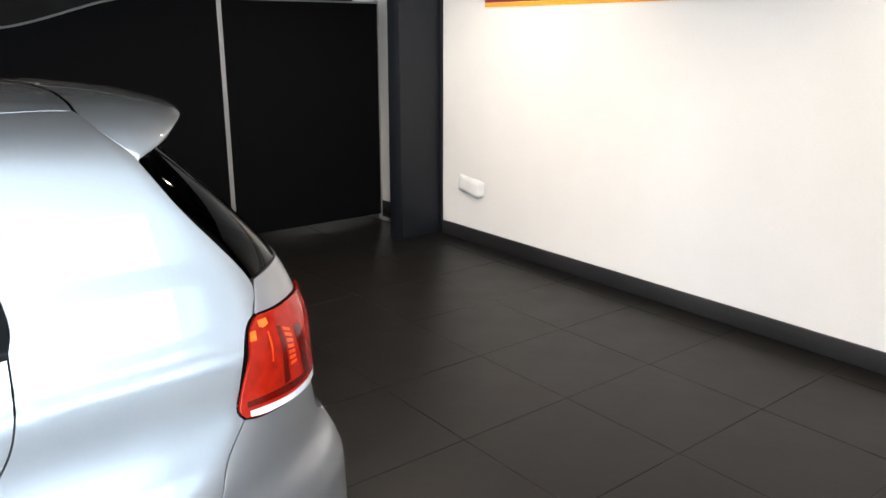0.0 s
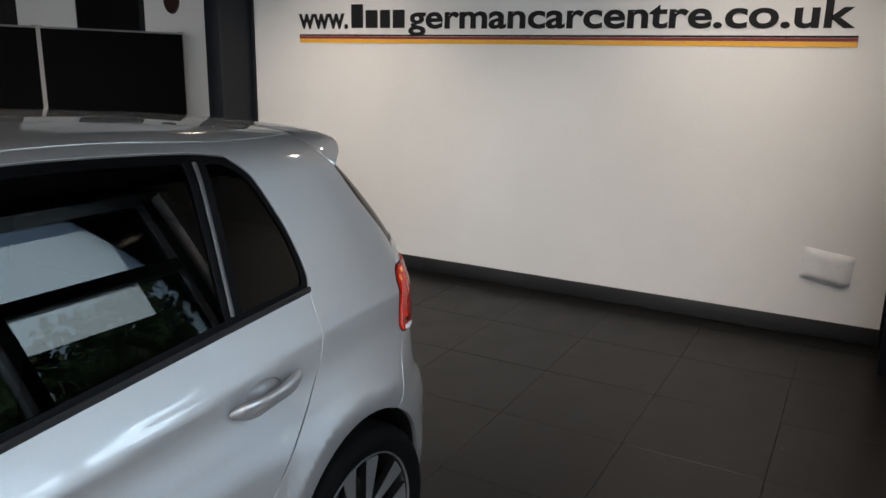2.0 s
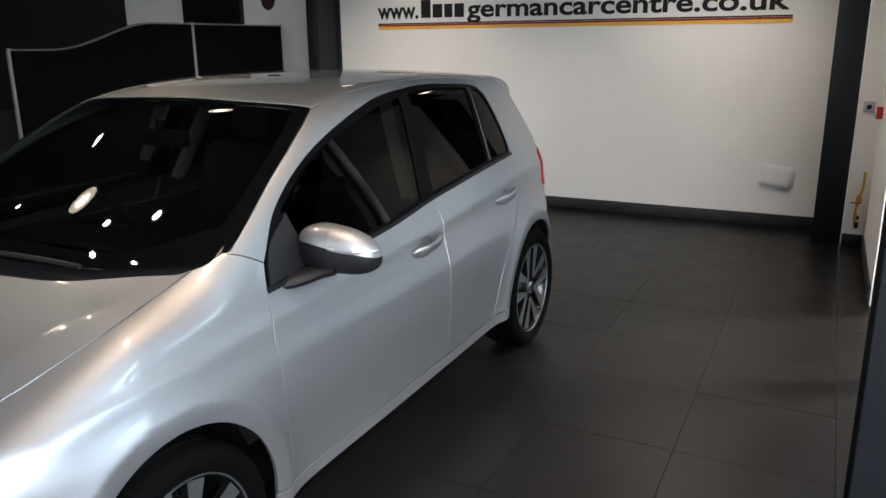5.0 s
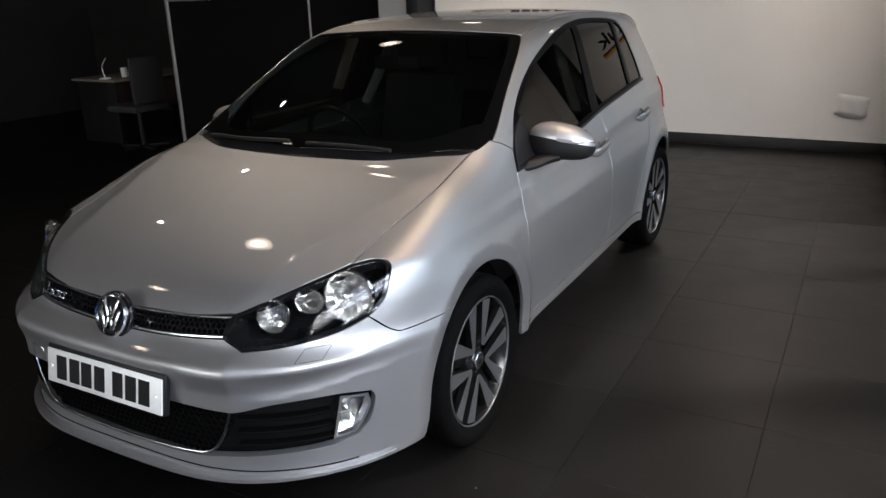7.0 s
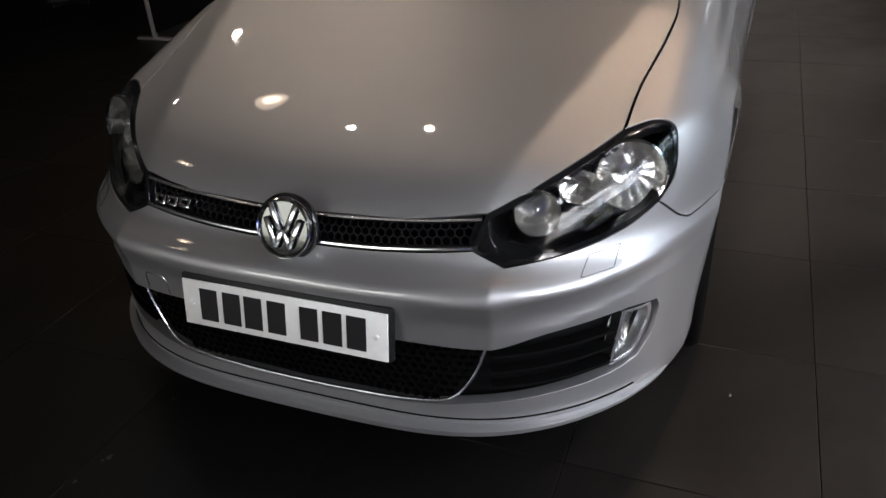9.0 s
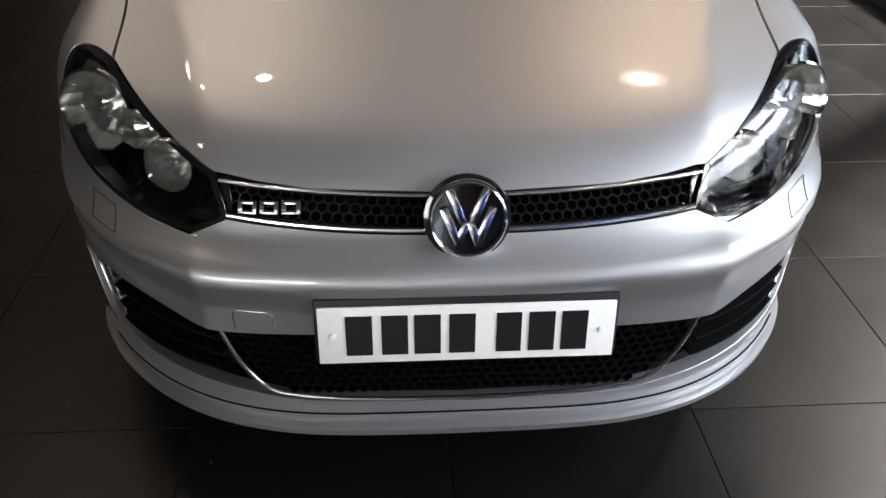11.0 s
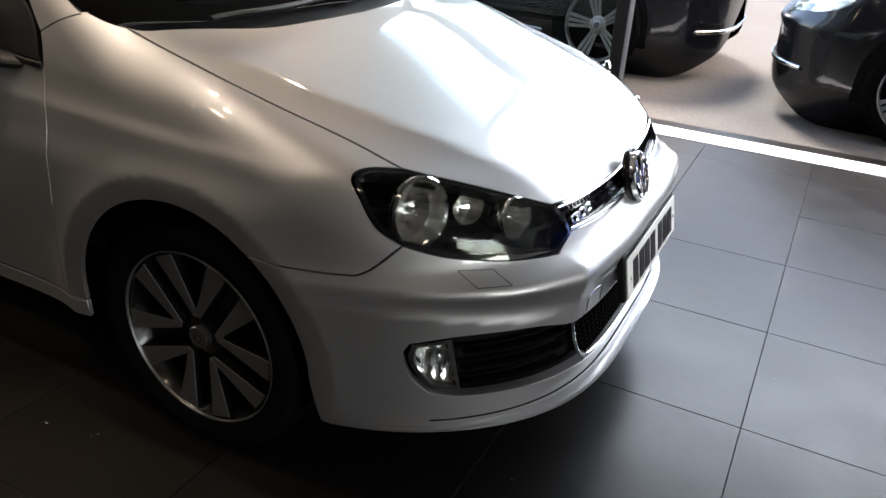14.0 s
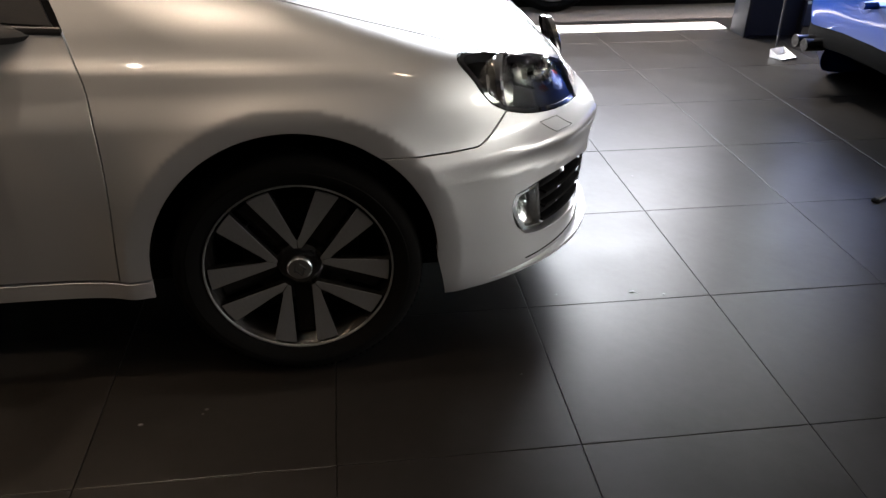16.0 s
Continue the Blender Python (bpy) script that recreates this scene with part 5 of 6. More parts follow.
block(bm, -0.845, 0, 1.335, 0.02, 0.03, 0.07, 0.006)
part("interior_mirror", bm, PLASTIC, cabin)
panel("headlining", BODY, [mirror_loop([rev(SCREEN_TOP), DITCH, [(-2.676, 0.540, 1.452), (-2.705, 0.000, 1.470)]])], CABIN, cabin, off=-0.035, lip=0)
part("parcel_shelf", block(bmesh.new(), -2.78, 0, 0.98, 0.42, 1.05, 0.03, 0.01), CABIN, cabin)
for s in (1, -1):
    part("door_trim", block(bmesh.new(), -1.45, s * 0.665, 0.66, 2.1, 0.03, 0.52, 0.01), CABIN, cabin)
    sweep("pillar_trim", spline([(-1.545, s * 0.655, 1.0), (-1.60, s * 0.56, 1.22), (-1.65, s * 0.49, 1.40)]), ring(0.02, 0.05, 8), PALE_TRIM, cabin, up=(1, 0, 0))
part("boot_trim", block(bmesh.new(), -2.62, 0, 0.66, 0.9, 1.2, 0.6, 0.03), DARK, cabin)
part("engine_bay", block(bmesh.new(), 0.10, 0, 0.62, 0.95, 1.00, 0.34, 0.06), DARK, car)

first = make_wheel(car, "twin")
first.matrix_basis = wheel_pose(*WHEELS[0])
for w in WHEELS[1:]:
    copy_thing(first, wheel_pose(*w))
for s in (1, -1):
    wiper = [(-0.120, 0.420, 1.038), (-0.110, 0.240, 1.049), (-0.100, 0.040, 1.050)] if s > 0 else [(-0.105, -0.050, 1.052), (-0.110, -0.300, 1.045), (-0.150, -0.520, 1.041)]
    sweep("wiper", on_skin(BODY, wiper, 0.012), ring(0.009, 0.008, 8), PLASTIC, car, up=(0, 0, 1))


# ---- the showroom ----
X_WALL = -6.11
wall_back = box("wall_back", X_WALL - 0.15, X_WALL, -2.78, 2.22, 0, CEILING, WALL, bevel=0)
tagged(wall_back, "off-white painted showroom wall behind the car", "wall", kind="structure")
tagged(box("baseboard", X_WALL, X_WALL + 0.018, -2.70, 2.19, 0.004, 0.114, SKIRT, bevel=0.003), "dark grey skirting along the white wall", "skirting", kind="structure")
recess = box("wall_recess", -6.30, -6.15, -6.03, -2.82, 0, CEILING, WALL, bevel=0)
# the wall runs on here, with the office's darkness put into its colour
tagged(box("wall_office", -6.30, -6.15, -9.0, -6.03, 0, CEILING, UNLIT_WALL, bevel=0), "wall of the office corner, its lack of light put into a near-black colour", "wall", kind="structure")
tagged(recess, "off-white wall beyond the steel column", "wall", kind="structure")
tagged(box("baseboard", -6.15, -6.13, -4.2, -2.95, 0.004, 0.114, SKIRT, bevel=0.003), "dark grey skirting", "skirting", kind="structure")
tagged(box("wall_far", -6.30, 7.2, -9.15, -9.0, 0, CEILING, UNLIT_WALL, bevel=0), "far wall of the showroom, coloured near-black for the unlit interior", "wall", kind="structure")
for _y0, _y1, _z0, _z1 in ((-9.0, -4.45, 0, CEILING), (-1.35, 2.75, 0, CEILING), (-4.45, -1.35, 0, 0.9), (-4.45, -1.35, 2.3, CEILING)):
    tagged(box("wall_front", 7.05, 7.2, _y0, _y1, _z0, _z1, WALL, bevel=0), "off-white end wall of the showroom", "wall", kind="structure")
# unseen window, added as an opening for the front fill lamp
end_window = empty("window_3", "dark-framed window added in the unseen end wall for the fill light", "window", kind="structure")
for _y0, _y1, _z0, _z1 in ((-4.45, -4.38, 0.9, 2.3), (-1.42, -1.35, 0.9, 2.3), (-2.935, -2.865, 0.97, 2.23), (-4.38, -1.42, 0.9, 0.97), (-4.38, -1.42, 2.23, 2.3)):
    box("window_frame", 7.09, 7.16, _y0, _y1, _z0, _z1, FRAME, end_window, bevel=0.005)
for _y0, _y1 in ((-4.39, -2.925), (-2.875, -1.41)):
    box("pane", 7.121, 7.129, _y0, _y1, 0.96, 2.24, PANE, end_window, bevel=0).visible_shadow = False
tagged(box("ceiling", -6.30, 7.2, -9.15, 2.75, CEILING, CEILING + 0.15, CEIL, bevel=0), "dark ceiling", "ceiling", kind="structure")
floor = box("floor", -6.30, 7.2, -9.15, 2.66, -0.12, -0.006, GROUT, bevel=0)
tagged(floor, "dark grey slate-look floor tiles with thin joints", "floor", kind="structure")
tagged(box("wall_corner", -5.75, -5.60, 2.41, 2.60, 0.0, CEILING, WALL, bevel=0), "short cream wall beside the dark column", "wall", kind="structure")
tagged(box("wall_side", -5.60, -4.05, 2.57, 2.68, 0.0, CEILING, WALL, bevel=0), "white side wall next to the glazing", "wall", kind="structure")
tagged(box("baseboard", -5.60, -5.585, 2.41, 2.57, 0.004, 0.11, SKIRT, bevel=0.003), "dark skirting", "skirting", kind="structure")
tagged(box("baseboard", -5.585, -4.05, 2.555, 2.57, 0.004, 0.11, SKIRT, bevel=0.003), "dark skirting", "skirting", kind="structure")
tagged(box("wall_above_glass", -4.05, 7.05, 2.52, 2.75, 2.50, CEILING, FRAME, bevel=0), "dark bulkhead over the glazing", "wall", kind="structure")


def steel_column(x0, x1, y0, y1, label, web_side):
    """A boxed steel column with flanges proud of its web."""
    c = empty("steel_column", label, "column", kind="structure")
    t = 0.022
    bm = bmesh.new()
    block(bm, x1 - t / 2, (y0 + y1) / 2, CEILING / 2, t, y1 - y0, CEILING - 0.001, 0.003)
    part("flange", bm, COLUMN, c)
    bm = bmesh.new()
    block(bm, x0 + t / 2, (y0 + y1) / 2, CEILING / 2, t, y1 - y0, CEILING - 0.001, 0.003)
    part("flange", bm, COLUMN, c)
    bm = bmesh.new()
    block(bm, (x0 + x1) / 2, (y0 + y1) / 2, CEILING / 2, x1 - x0 - 2 * t, (y1 - y0) * 0.62, CEILING - 0.001, 0)
    part("web", bm, COLUMN, c)
    return c


steel_column(-6.108, -5.69, -2.86, -2.705, "blue-grey steel column standing against the white wall", 1)
steel_column(-6.108, -5.62, 2.19, 2.405, "dark steel column in the corner of the white wall", -1)
steel_column(-1.23, -1.01, 2.385, 2.585, "dark blue-grey steel column beside the glazing", -1)
steel_column(2.88, 3.30, 2.42, 2.62, "dark steel column at the edge of the entrance", -1)

# glazing with frames; the entrance between stands open
for n, (x0, x1, bars) in enumerate(((-4.05, 0.10, (-2.85, -1.13)), (3.30, 7.05, (4.6, 5.85)))):
    win = empty("window_%d" % (n + 1), "dark-framed full-height showroom glazing", "window", kind="structure")
    for x in (x0 + 0.04, *bars, x1 - 0.04):
        box("mullion", x - 0.04, x + 0.04, 2.66, 2.78, 0.0, 2.62, FRAME, win, bevel=0.006)
    for z0, z1 in ((0.0, 0.16), (1.98, 2.06), (2.56, 2.62)):
        for a, b in zip((x0 + 0.08, *(q + 0.04 for q in bars)), (*(q - 0.04 for q in bars), x1 - 0.08)):
            box("transom", a, b, 2.67, 2.77, z0, z1, FRAME, win, bevel=0.006)
    for z0, z1 in ((0.16, 1.98), (2.06, 2.56)):
        for a, b in zip((x0 + 0.08, *(q + 0.04 for q in bars)), (*(q - 0.04 for q in bars), x1 - 0.08)):
            box("pane", a - 0.01, b + 0.01, 2.715, 2.723, z0 - 0.01, z1 + 0.01, PANE, win, bevel=0).visible_shadow = False
tagged(box("threshold", 0.10, 2.88, 2.66, 2.85, -0.10, 0.006, STRIP, bevel=0.004), "white threshold strip across the open entrance", "threshold", kind="structure")
tagged(box("trim", 0.10, 2.88, 2.70, 2.76, 2.56, 2.62, FRAME, bevel=0.004), "dark door head over the entrance", "door head", kind="structure")
tagged(box("trim", 0.10, 2.88, 2.69, 2.77, 1.98, 2.06, FRAME, bevel=0.004), "dark transom bar under the fanlights of the entrance", "transom", kind="structure")
for _x in (1.02, 1.95):
    tagged(box("trim", _x - 0.03, _x + 0.03, 2.70, 2.76, 2.06, 2.56, FRAME, bevel=0.004), "dark mullion between the fanlights of the entrance", "mullion", kind="structure")

# the sign on the white wall
sign = empty("wall_sign", "black web address over maroon and gold stripes on the white wall", "sign", at=(X_WALL, 0, 0))
lettering("letters", "www.", 0.235, INK, Matrix.Translation((0.004, -2.225, 1.882)) @ pose(0, 0, 0, 90, 0, 90), sign, wide=0.49)
for y0, y1, z1 in ((-1.70, -1.59, 2.06), (-1.565, -1.455, 2.015), (-1.43, -1.34, 2.015), (-1.315, -1.21, 2.015)):
    box("letter_bar", 0.003, 0.007, y0, y1, 1.882, z1, INK, sign, bevel=0)
lettering("letters", "germancarcentre.co.uk", 0.235, INK, Matrix.Translation((0.004, -1.175, 1.882)) @ pose(0, 0, 0, 90, 0, 90), sign, wide=3.0)
for z0, z1, mat in ((1.822, 1.834, INK), (1.800, 1.820, SIGN_RED), (1.769, 1.798, GOLD)):
    box("stripe", 0.002, 0.006, -2.22, 1.85, z0, z1, mat, sign, bevel=0)


def vent_cover(y0, y1, z0, z1, label):
    """A sagging white plastic cover: a shallow bulged sheet with a slanting lower edge."""
    v = empty("vent_cover", label, "vent cover", "vent covers on the white wall", at=(X_WALL, 0, 0))
    verts, faces, n, k = [], [], 14, 10
    for i in range(n + 1):
        for j in range(k + 1):
            s, h = i / n, j / k
            low = z0 + 0.045 * (1 - s) ** 1.5 + (0.03 * max(0.0, s - 0.8) / 0.2) ** 1.0
            high = z1 - 0.035 * s
            edge = min(1.0, 5 * min(s, 1 - s, h, 1 - h))
            swell = 0.004 + 0.026 * edge ** 0.6 * (0.65 + 0.35 * (1 - h)) + 0.003 * math.sin(9 * s + 4 * h)
            verts.append((swell, y0 + (y1 - y0) * s + 0.012 * (h - 0.5), low + (high - low) * h))
    for i in range(n):
        for j in range(k):
            a = i * (k + 1) + j
            faces.append((a, a + k + 1, a + k + 2, a + 1))
    mesh("hood", verts, faces, COVER, v, angle=60)
    box("back_plate", 0.001, 0.004, y0 + 0.01, y1 - 0.01, z0 + 0.05, z1 - 0.04, COVER, v, bevel=0.001)


vent_cover(1.715, 2.002, 0.333, 0.575, "white plastic vent cover low on the wall")
vent_cover(-2.50, -2.20, 0.355, 0.53, "white plastic vent cover beside the steel column")

# fittings in the corner
sock = empty("key_switch", "grey square key switch on the cream wall", "switch", at=(-5.60, 0, 0))
box("plate", 0.0, 0.012, 2.445, 2.525, 1.08, 1.165, GREY_POLE, sock)
lathe("key_barrel", [(0.0, 0.010), (0.018, 0.010), (0.020, 0.0)], INK, sock, segs=20, m=Matrix.Translation((0.008, 2.485, 1.122)) @ pose(0, 0, 0, 0, 90, 0))
alarm = empty("alarm_point", "small red fire-alarm call point on the side wall", "alarm", at=(-5.35, 2.57, 1.10))
box("case", -0.045, 0.045, -0.045, -0.001, -0.045, 0.045, RED_PLASTIC, alarm, bevel=0.006)
box("window", -0.028, 0.028, -0.048, -0.045, -0.028, 0.028, PAPER, alarm, bevel=0.001)
notice = empty("wall_notice", "white notice sheet with grey lines on the side wall", "notice", at=(-5.20, 2.57, 1.45))
box("sheet", -0.10, 0.10, -0.004, -0.001, -0.16, 0.16, PAPER, notice, bevel=0)
for z in (0.11, 0.06, 0.01, -0.04, -0.09):
    box("line", -0.075, 0.06, -0.006, -0.004, z, z + 0.014, INK, notice, bevel=0)
valve = empty("wall_valve", "brass stop valve and short pipe on the cream wall", "valve", at=(-5.60, 2.50, 0.0))
sweep("pipe", spline([(0.03, 0.02, 0.62), (0.035, 0.018, 0.50), (0.035, 0.0, 0.42), (0.035, -0.015, 0.30), (0.03, -0.01, 0.20)]), ring(0.011, 0.011, 10), BRASS, valve, up=(1, 0, 0))
lathe("valve_body", [(0.0, -0.035), (0.018, -0.035), (0.024, 0.0), (0.018, 0.035), (0.0, 0.035)], BRASS, valve, segs=16, m=Matrix.Translation((0.035, 0.0, 0.40)))
part("lever", block(bmesh.new(), 0.055, -0.02, 0.375, 0.012, 0.075, 0.012, 0.003), RED_PLASTIC, valve)
lathe("bracket", [(0.0, 0.0), (0.016, 0.0), (0.016, 0.03), (0.0, 0.03)], STEEL, valve, segs=14, m=Matrix.Translation((0.0, 0.0, 0.25)) @ pose(0, 0, 0, 0, 90, 0))
part("drain_cap", block(bmesh.new(), 0.034, 0.0, 0.19, 0.03, 0.03, 0.05, 0.006), STEEL, valve)


# black screens round the sales desk
def screen_panel(x0, x1, top_at, label):
    s = empty("office_screen", label, "screen", "black office screens", at=(0, -3.45, 0))
    n = 24
    v, f = [], []
    for i in range(n + 1):
        x = x0 + (x1 - x0) * i / n
        z = top_at(i / n)
        v += [(x, -0.016, 0.05), (x, 0.016, 0.05), (x, 0.016, z), (x, -0.016, z)]
    for i in range(n):
        for q in range(4):
            f.append((i * 4 + q, i * 4 + 4 + q, i * 4 + 4 + (q + 1) % 4, i * 4 + (q + 1) % 4))
    f += [(0, 1, 2, 3), tuple(n * 4 + q for q in (3, 2, 1, 0))]
    mesh("fabric", v, f, SCREEN_FABRIC, s, "black woven screen fabric", smooth=False)
    sweep("edge_trim", [(x0 + (x1 - x0) * i / n, 0, top_at(i / n) + 0.006) for i in range(n + 1)], ring(0.02, 0.008, 8, 4), GREY_POLE if x1 > -4 or True else PLASTIC, s, "thin grey edge trim")
    for x in (x0, x1):
        z = top_at(0 if x == x0 else 1)
        sweep("post", [(x, 0, 0.02), (x, 0, z + 0.02)], ring(0.016, 0.02, 8, 4), GREY_POLE, s, "grey aluminium post", up=(1, 0, 0))
        part("foot", block(bmesh.new(), x, 0, 0.012, 0.05, 0.34, 0.022, 0.006), GREY_POLE, s)
    return s


screen_panel(-2.68, -4.60, lambda s: 1.60 + 0.225 * float(step(0.2, 0.75, s)), "black fabric office screen with a wavy top edge")
screen_panel(-4.635, -5.98, lambda s: 1.825, "black fabric office screen with a straight top edge")
desk = empty("sales_desk", "pale office desk standing in the dark behind the screens", "desk", at=(-4.55, -6.08, 0))
box("desktop", -0.75, 0.75, -0.38, 0.38, 0.72, 0.748, BEECH, desk, bevel=0.005)
box("modesty_panel", -0.68, 0.68, 0.20, 0.218, 0.34, 0.70, DARK_WOOD, desk)
for x in (-0.70, 0.70):
    box("leg", x - 0.02, x + 0.02, -0.33, 0.33, 0.0, 0.72, PLASTIC, desk)
mon = empty("desk_lamp", "small white desk lamp standing on the desk", "lamp", at=(-3.88, -5.95, 0.748))
lathe("base", [(0.0, 0.02), (0.06, 0.018), (0.07, 0.0), (0.0, 0.0)], PAPER, mon, segs=24)
sweep("stem", spline([(0, 0, 0.02), (0.02, 0, 0.14), (-0.05, 0, 0.24)]), ring(0.006, 0.006, 8), PAPER, mon, up=(0, 1, 0))
cup = empty("pen_pot", "pale cylindrical pen pot on the desk", "pen pot", at=(-4.12, -5.90, 0.748))
lathe("pot", [(0.0, 0.002), (0.036, 0.0), (0.04, 0.11), (0.036, 0.11), (0.033, 0.01), (0.0, 0.01)], PAPER, cup, segs=20)
files = empty("paper_tray", "stack of white papers on the desk", "papers", at=(-4.40, -5.92, 0.748))
for i in range(4):
    part("sheet_pile", block(bmesh.new(), 0, 0, 0.008 + 0.014 * i, 0.30, 0.21, 0.012, 0.002, pose(0, 0, 0, 0, 0, (3, -5, 2, 8)[i])), PAPER, files)
chair = empty("office_chair", "black office chair beside the desk", "chair", at=(-3.75, -5.30, 0))
part("seat", block(bmesh.new(), 0, 0, 0.47, 0.48, 0.48, 0.08, 0.03), CABIN, chair)
part("backrest", block(bmesh.new(), 0.03, 0.24, 0.78, 0.44, 0.06, 0.50, 0.03), CABIN, chair)
sweep("column", [(0, 0, 0.03), (0, 0, 0.44)], ring(0.03, 0.03, 10), PLASTIC, chair, up=(1, 0, 0))
for i in range(5):
    part("leg", block(bmesh.new(), 0.14, 0, 0.02, 0.28, 0.035, 0.04, 0.01, pose(0, 0, 0, 0, 0, 72 * i)), PLASTIC, chair)
tv = empty("wall_monitor", "dark grey monitor on the wall above the screens", "monitor", at=(-6.15, -4.55, 2.05))
box("case", 0.002, 0.05, -0.46, 0.46, -0.28, 0.28, PLASTIC, tv)
box("display", 0.05, 0.053, -0.44, 0.44, -0.26, 0.26, GLOSS_BLACK, tv, bevel=0)
crest_sign = empty("wall_shield", "small dark brown shield plaque high on the wall", "plaque", at=(-6.15, -3.72, 2.14))
sh = [(0.10 * math.cos(a), 0.13 * math.sin(a) if math.sin(a) < 0 else 0.09 * min(1, math.sin(a) * 2)) for a in [2 * math.pi * i / 24 for i in range(24)]]
mesh("shield", [(0.004, x, z) for x, z in sh] + [(0.02, x * 0.94, z * 0.94) for x, z in sh], [tuple(range(24, 48))] + [(i, (i + 1) % 24, 24 + (i + 1) % 24, 24 + i) for i in range(24)], DARK_WOOD, crest_sign)

# ceiling lights
def downlight(x, y, radius, power, colour, glow, label, cone):
    d = empty("downlight", label, "ceiling light", "ceiling lights", at=(x, y, CEILING))
    lathe("bezel", [(radius, -0.004), (radius + 0.012, -0.008), (radius + 0.02, -0.004), (radius + 0.02, 0.0)], GREY_POLE, d, segs=32)
    wide_lamp = radius > 0.05
    lathe("diffuser", [(0.0, -0.003), (radius * (0.55 if wide_lamp else 1.0), -0.003)], glow, d, "glowing lamp glass", segs=32)
    if wide_lamp:
        lathe("cone", [(radius * 0.56, -0.003), (radius, -0.003)], RING_GLOW, d, "dim frosted ring round the lamp", segs=32)
    lamp = new("downlight_lamp", bpy.data.lights.new("downlight", "AREA"))
    lamp.data.shape, lamp.data.size, lamp.data.energy, lamp.data.color = "DISK", radius * (1.0 if wide_lamp else 1.9), power, colour
    lamp.data.spread = radians(cone)
    lamp.matrix_basis = pose(x, y, CEILING - 0.012)
    tagged(lamp, "light of a ceiling fitting", "light", kind="structure")


for x, y, power, cone in ((-0.85, -1.85, 0.28, 80), (-2.05, -1.25, 1.4, 100), (-0.62, 1.12, 1.5, 100), (1.25, -2.35, 0.12, 80), (-4.9, -1.65, 3.9, 120), (-5.0, 1.30, 3.3, 120)):
    downlight(x, y, 0.12, power, PALE if x < -3 else WARM, LAMP_GLOW, "round warm ceiling downlight", cone)
for x, y, power in ((-0.69, -0.75, 0.6), (-0.60, -1.25, 0.5), (-1.6, -2.5, 0.2), (-0.95, -2.95, 0.2)):
    downlight(x, y, 0.03, power, COOL, SPOT_GLOW, "small bright ceiling spotlight", 90)


# ---- outside, and other cars ----
tagged(box("ground", -400, 400, 2.85, 500, -0.30, -0.02, TARMAC, bevel=0), "worn brown-grey tarmac of the forecourt", "ground", kind="structure")
tagged(box("ground_beyond", -400, 400, -500, 2.60, -0.60, -0.13, TARMAC, bevel=0), "tarmac round the building", "ground", kind="structure")


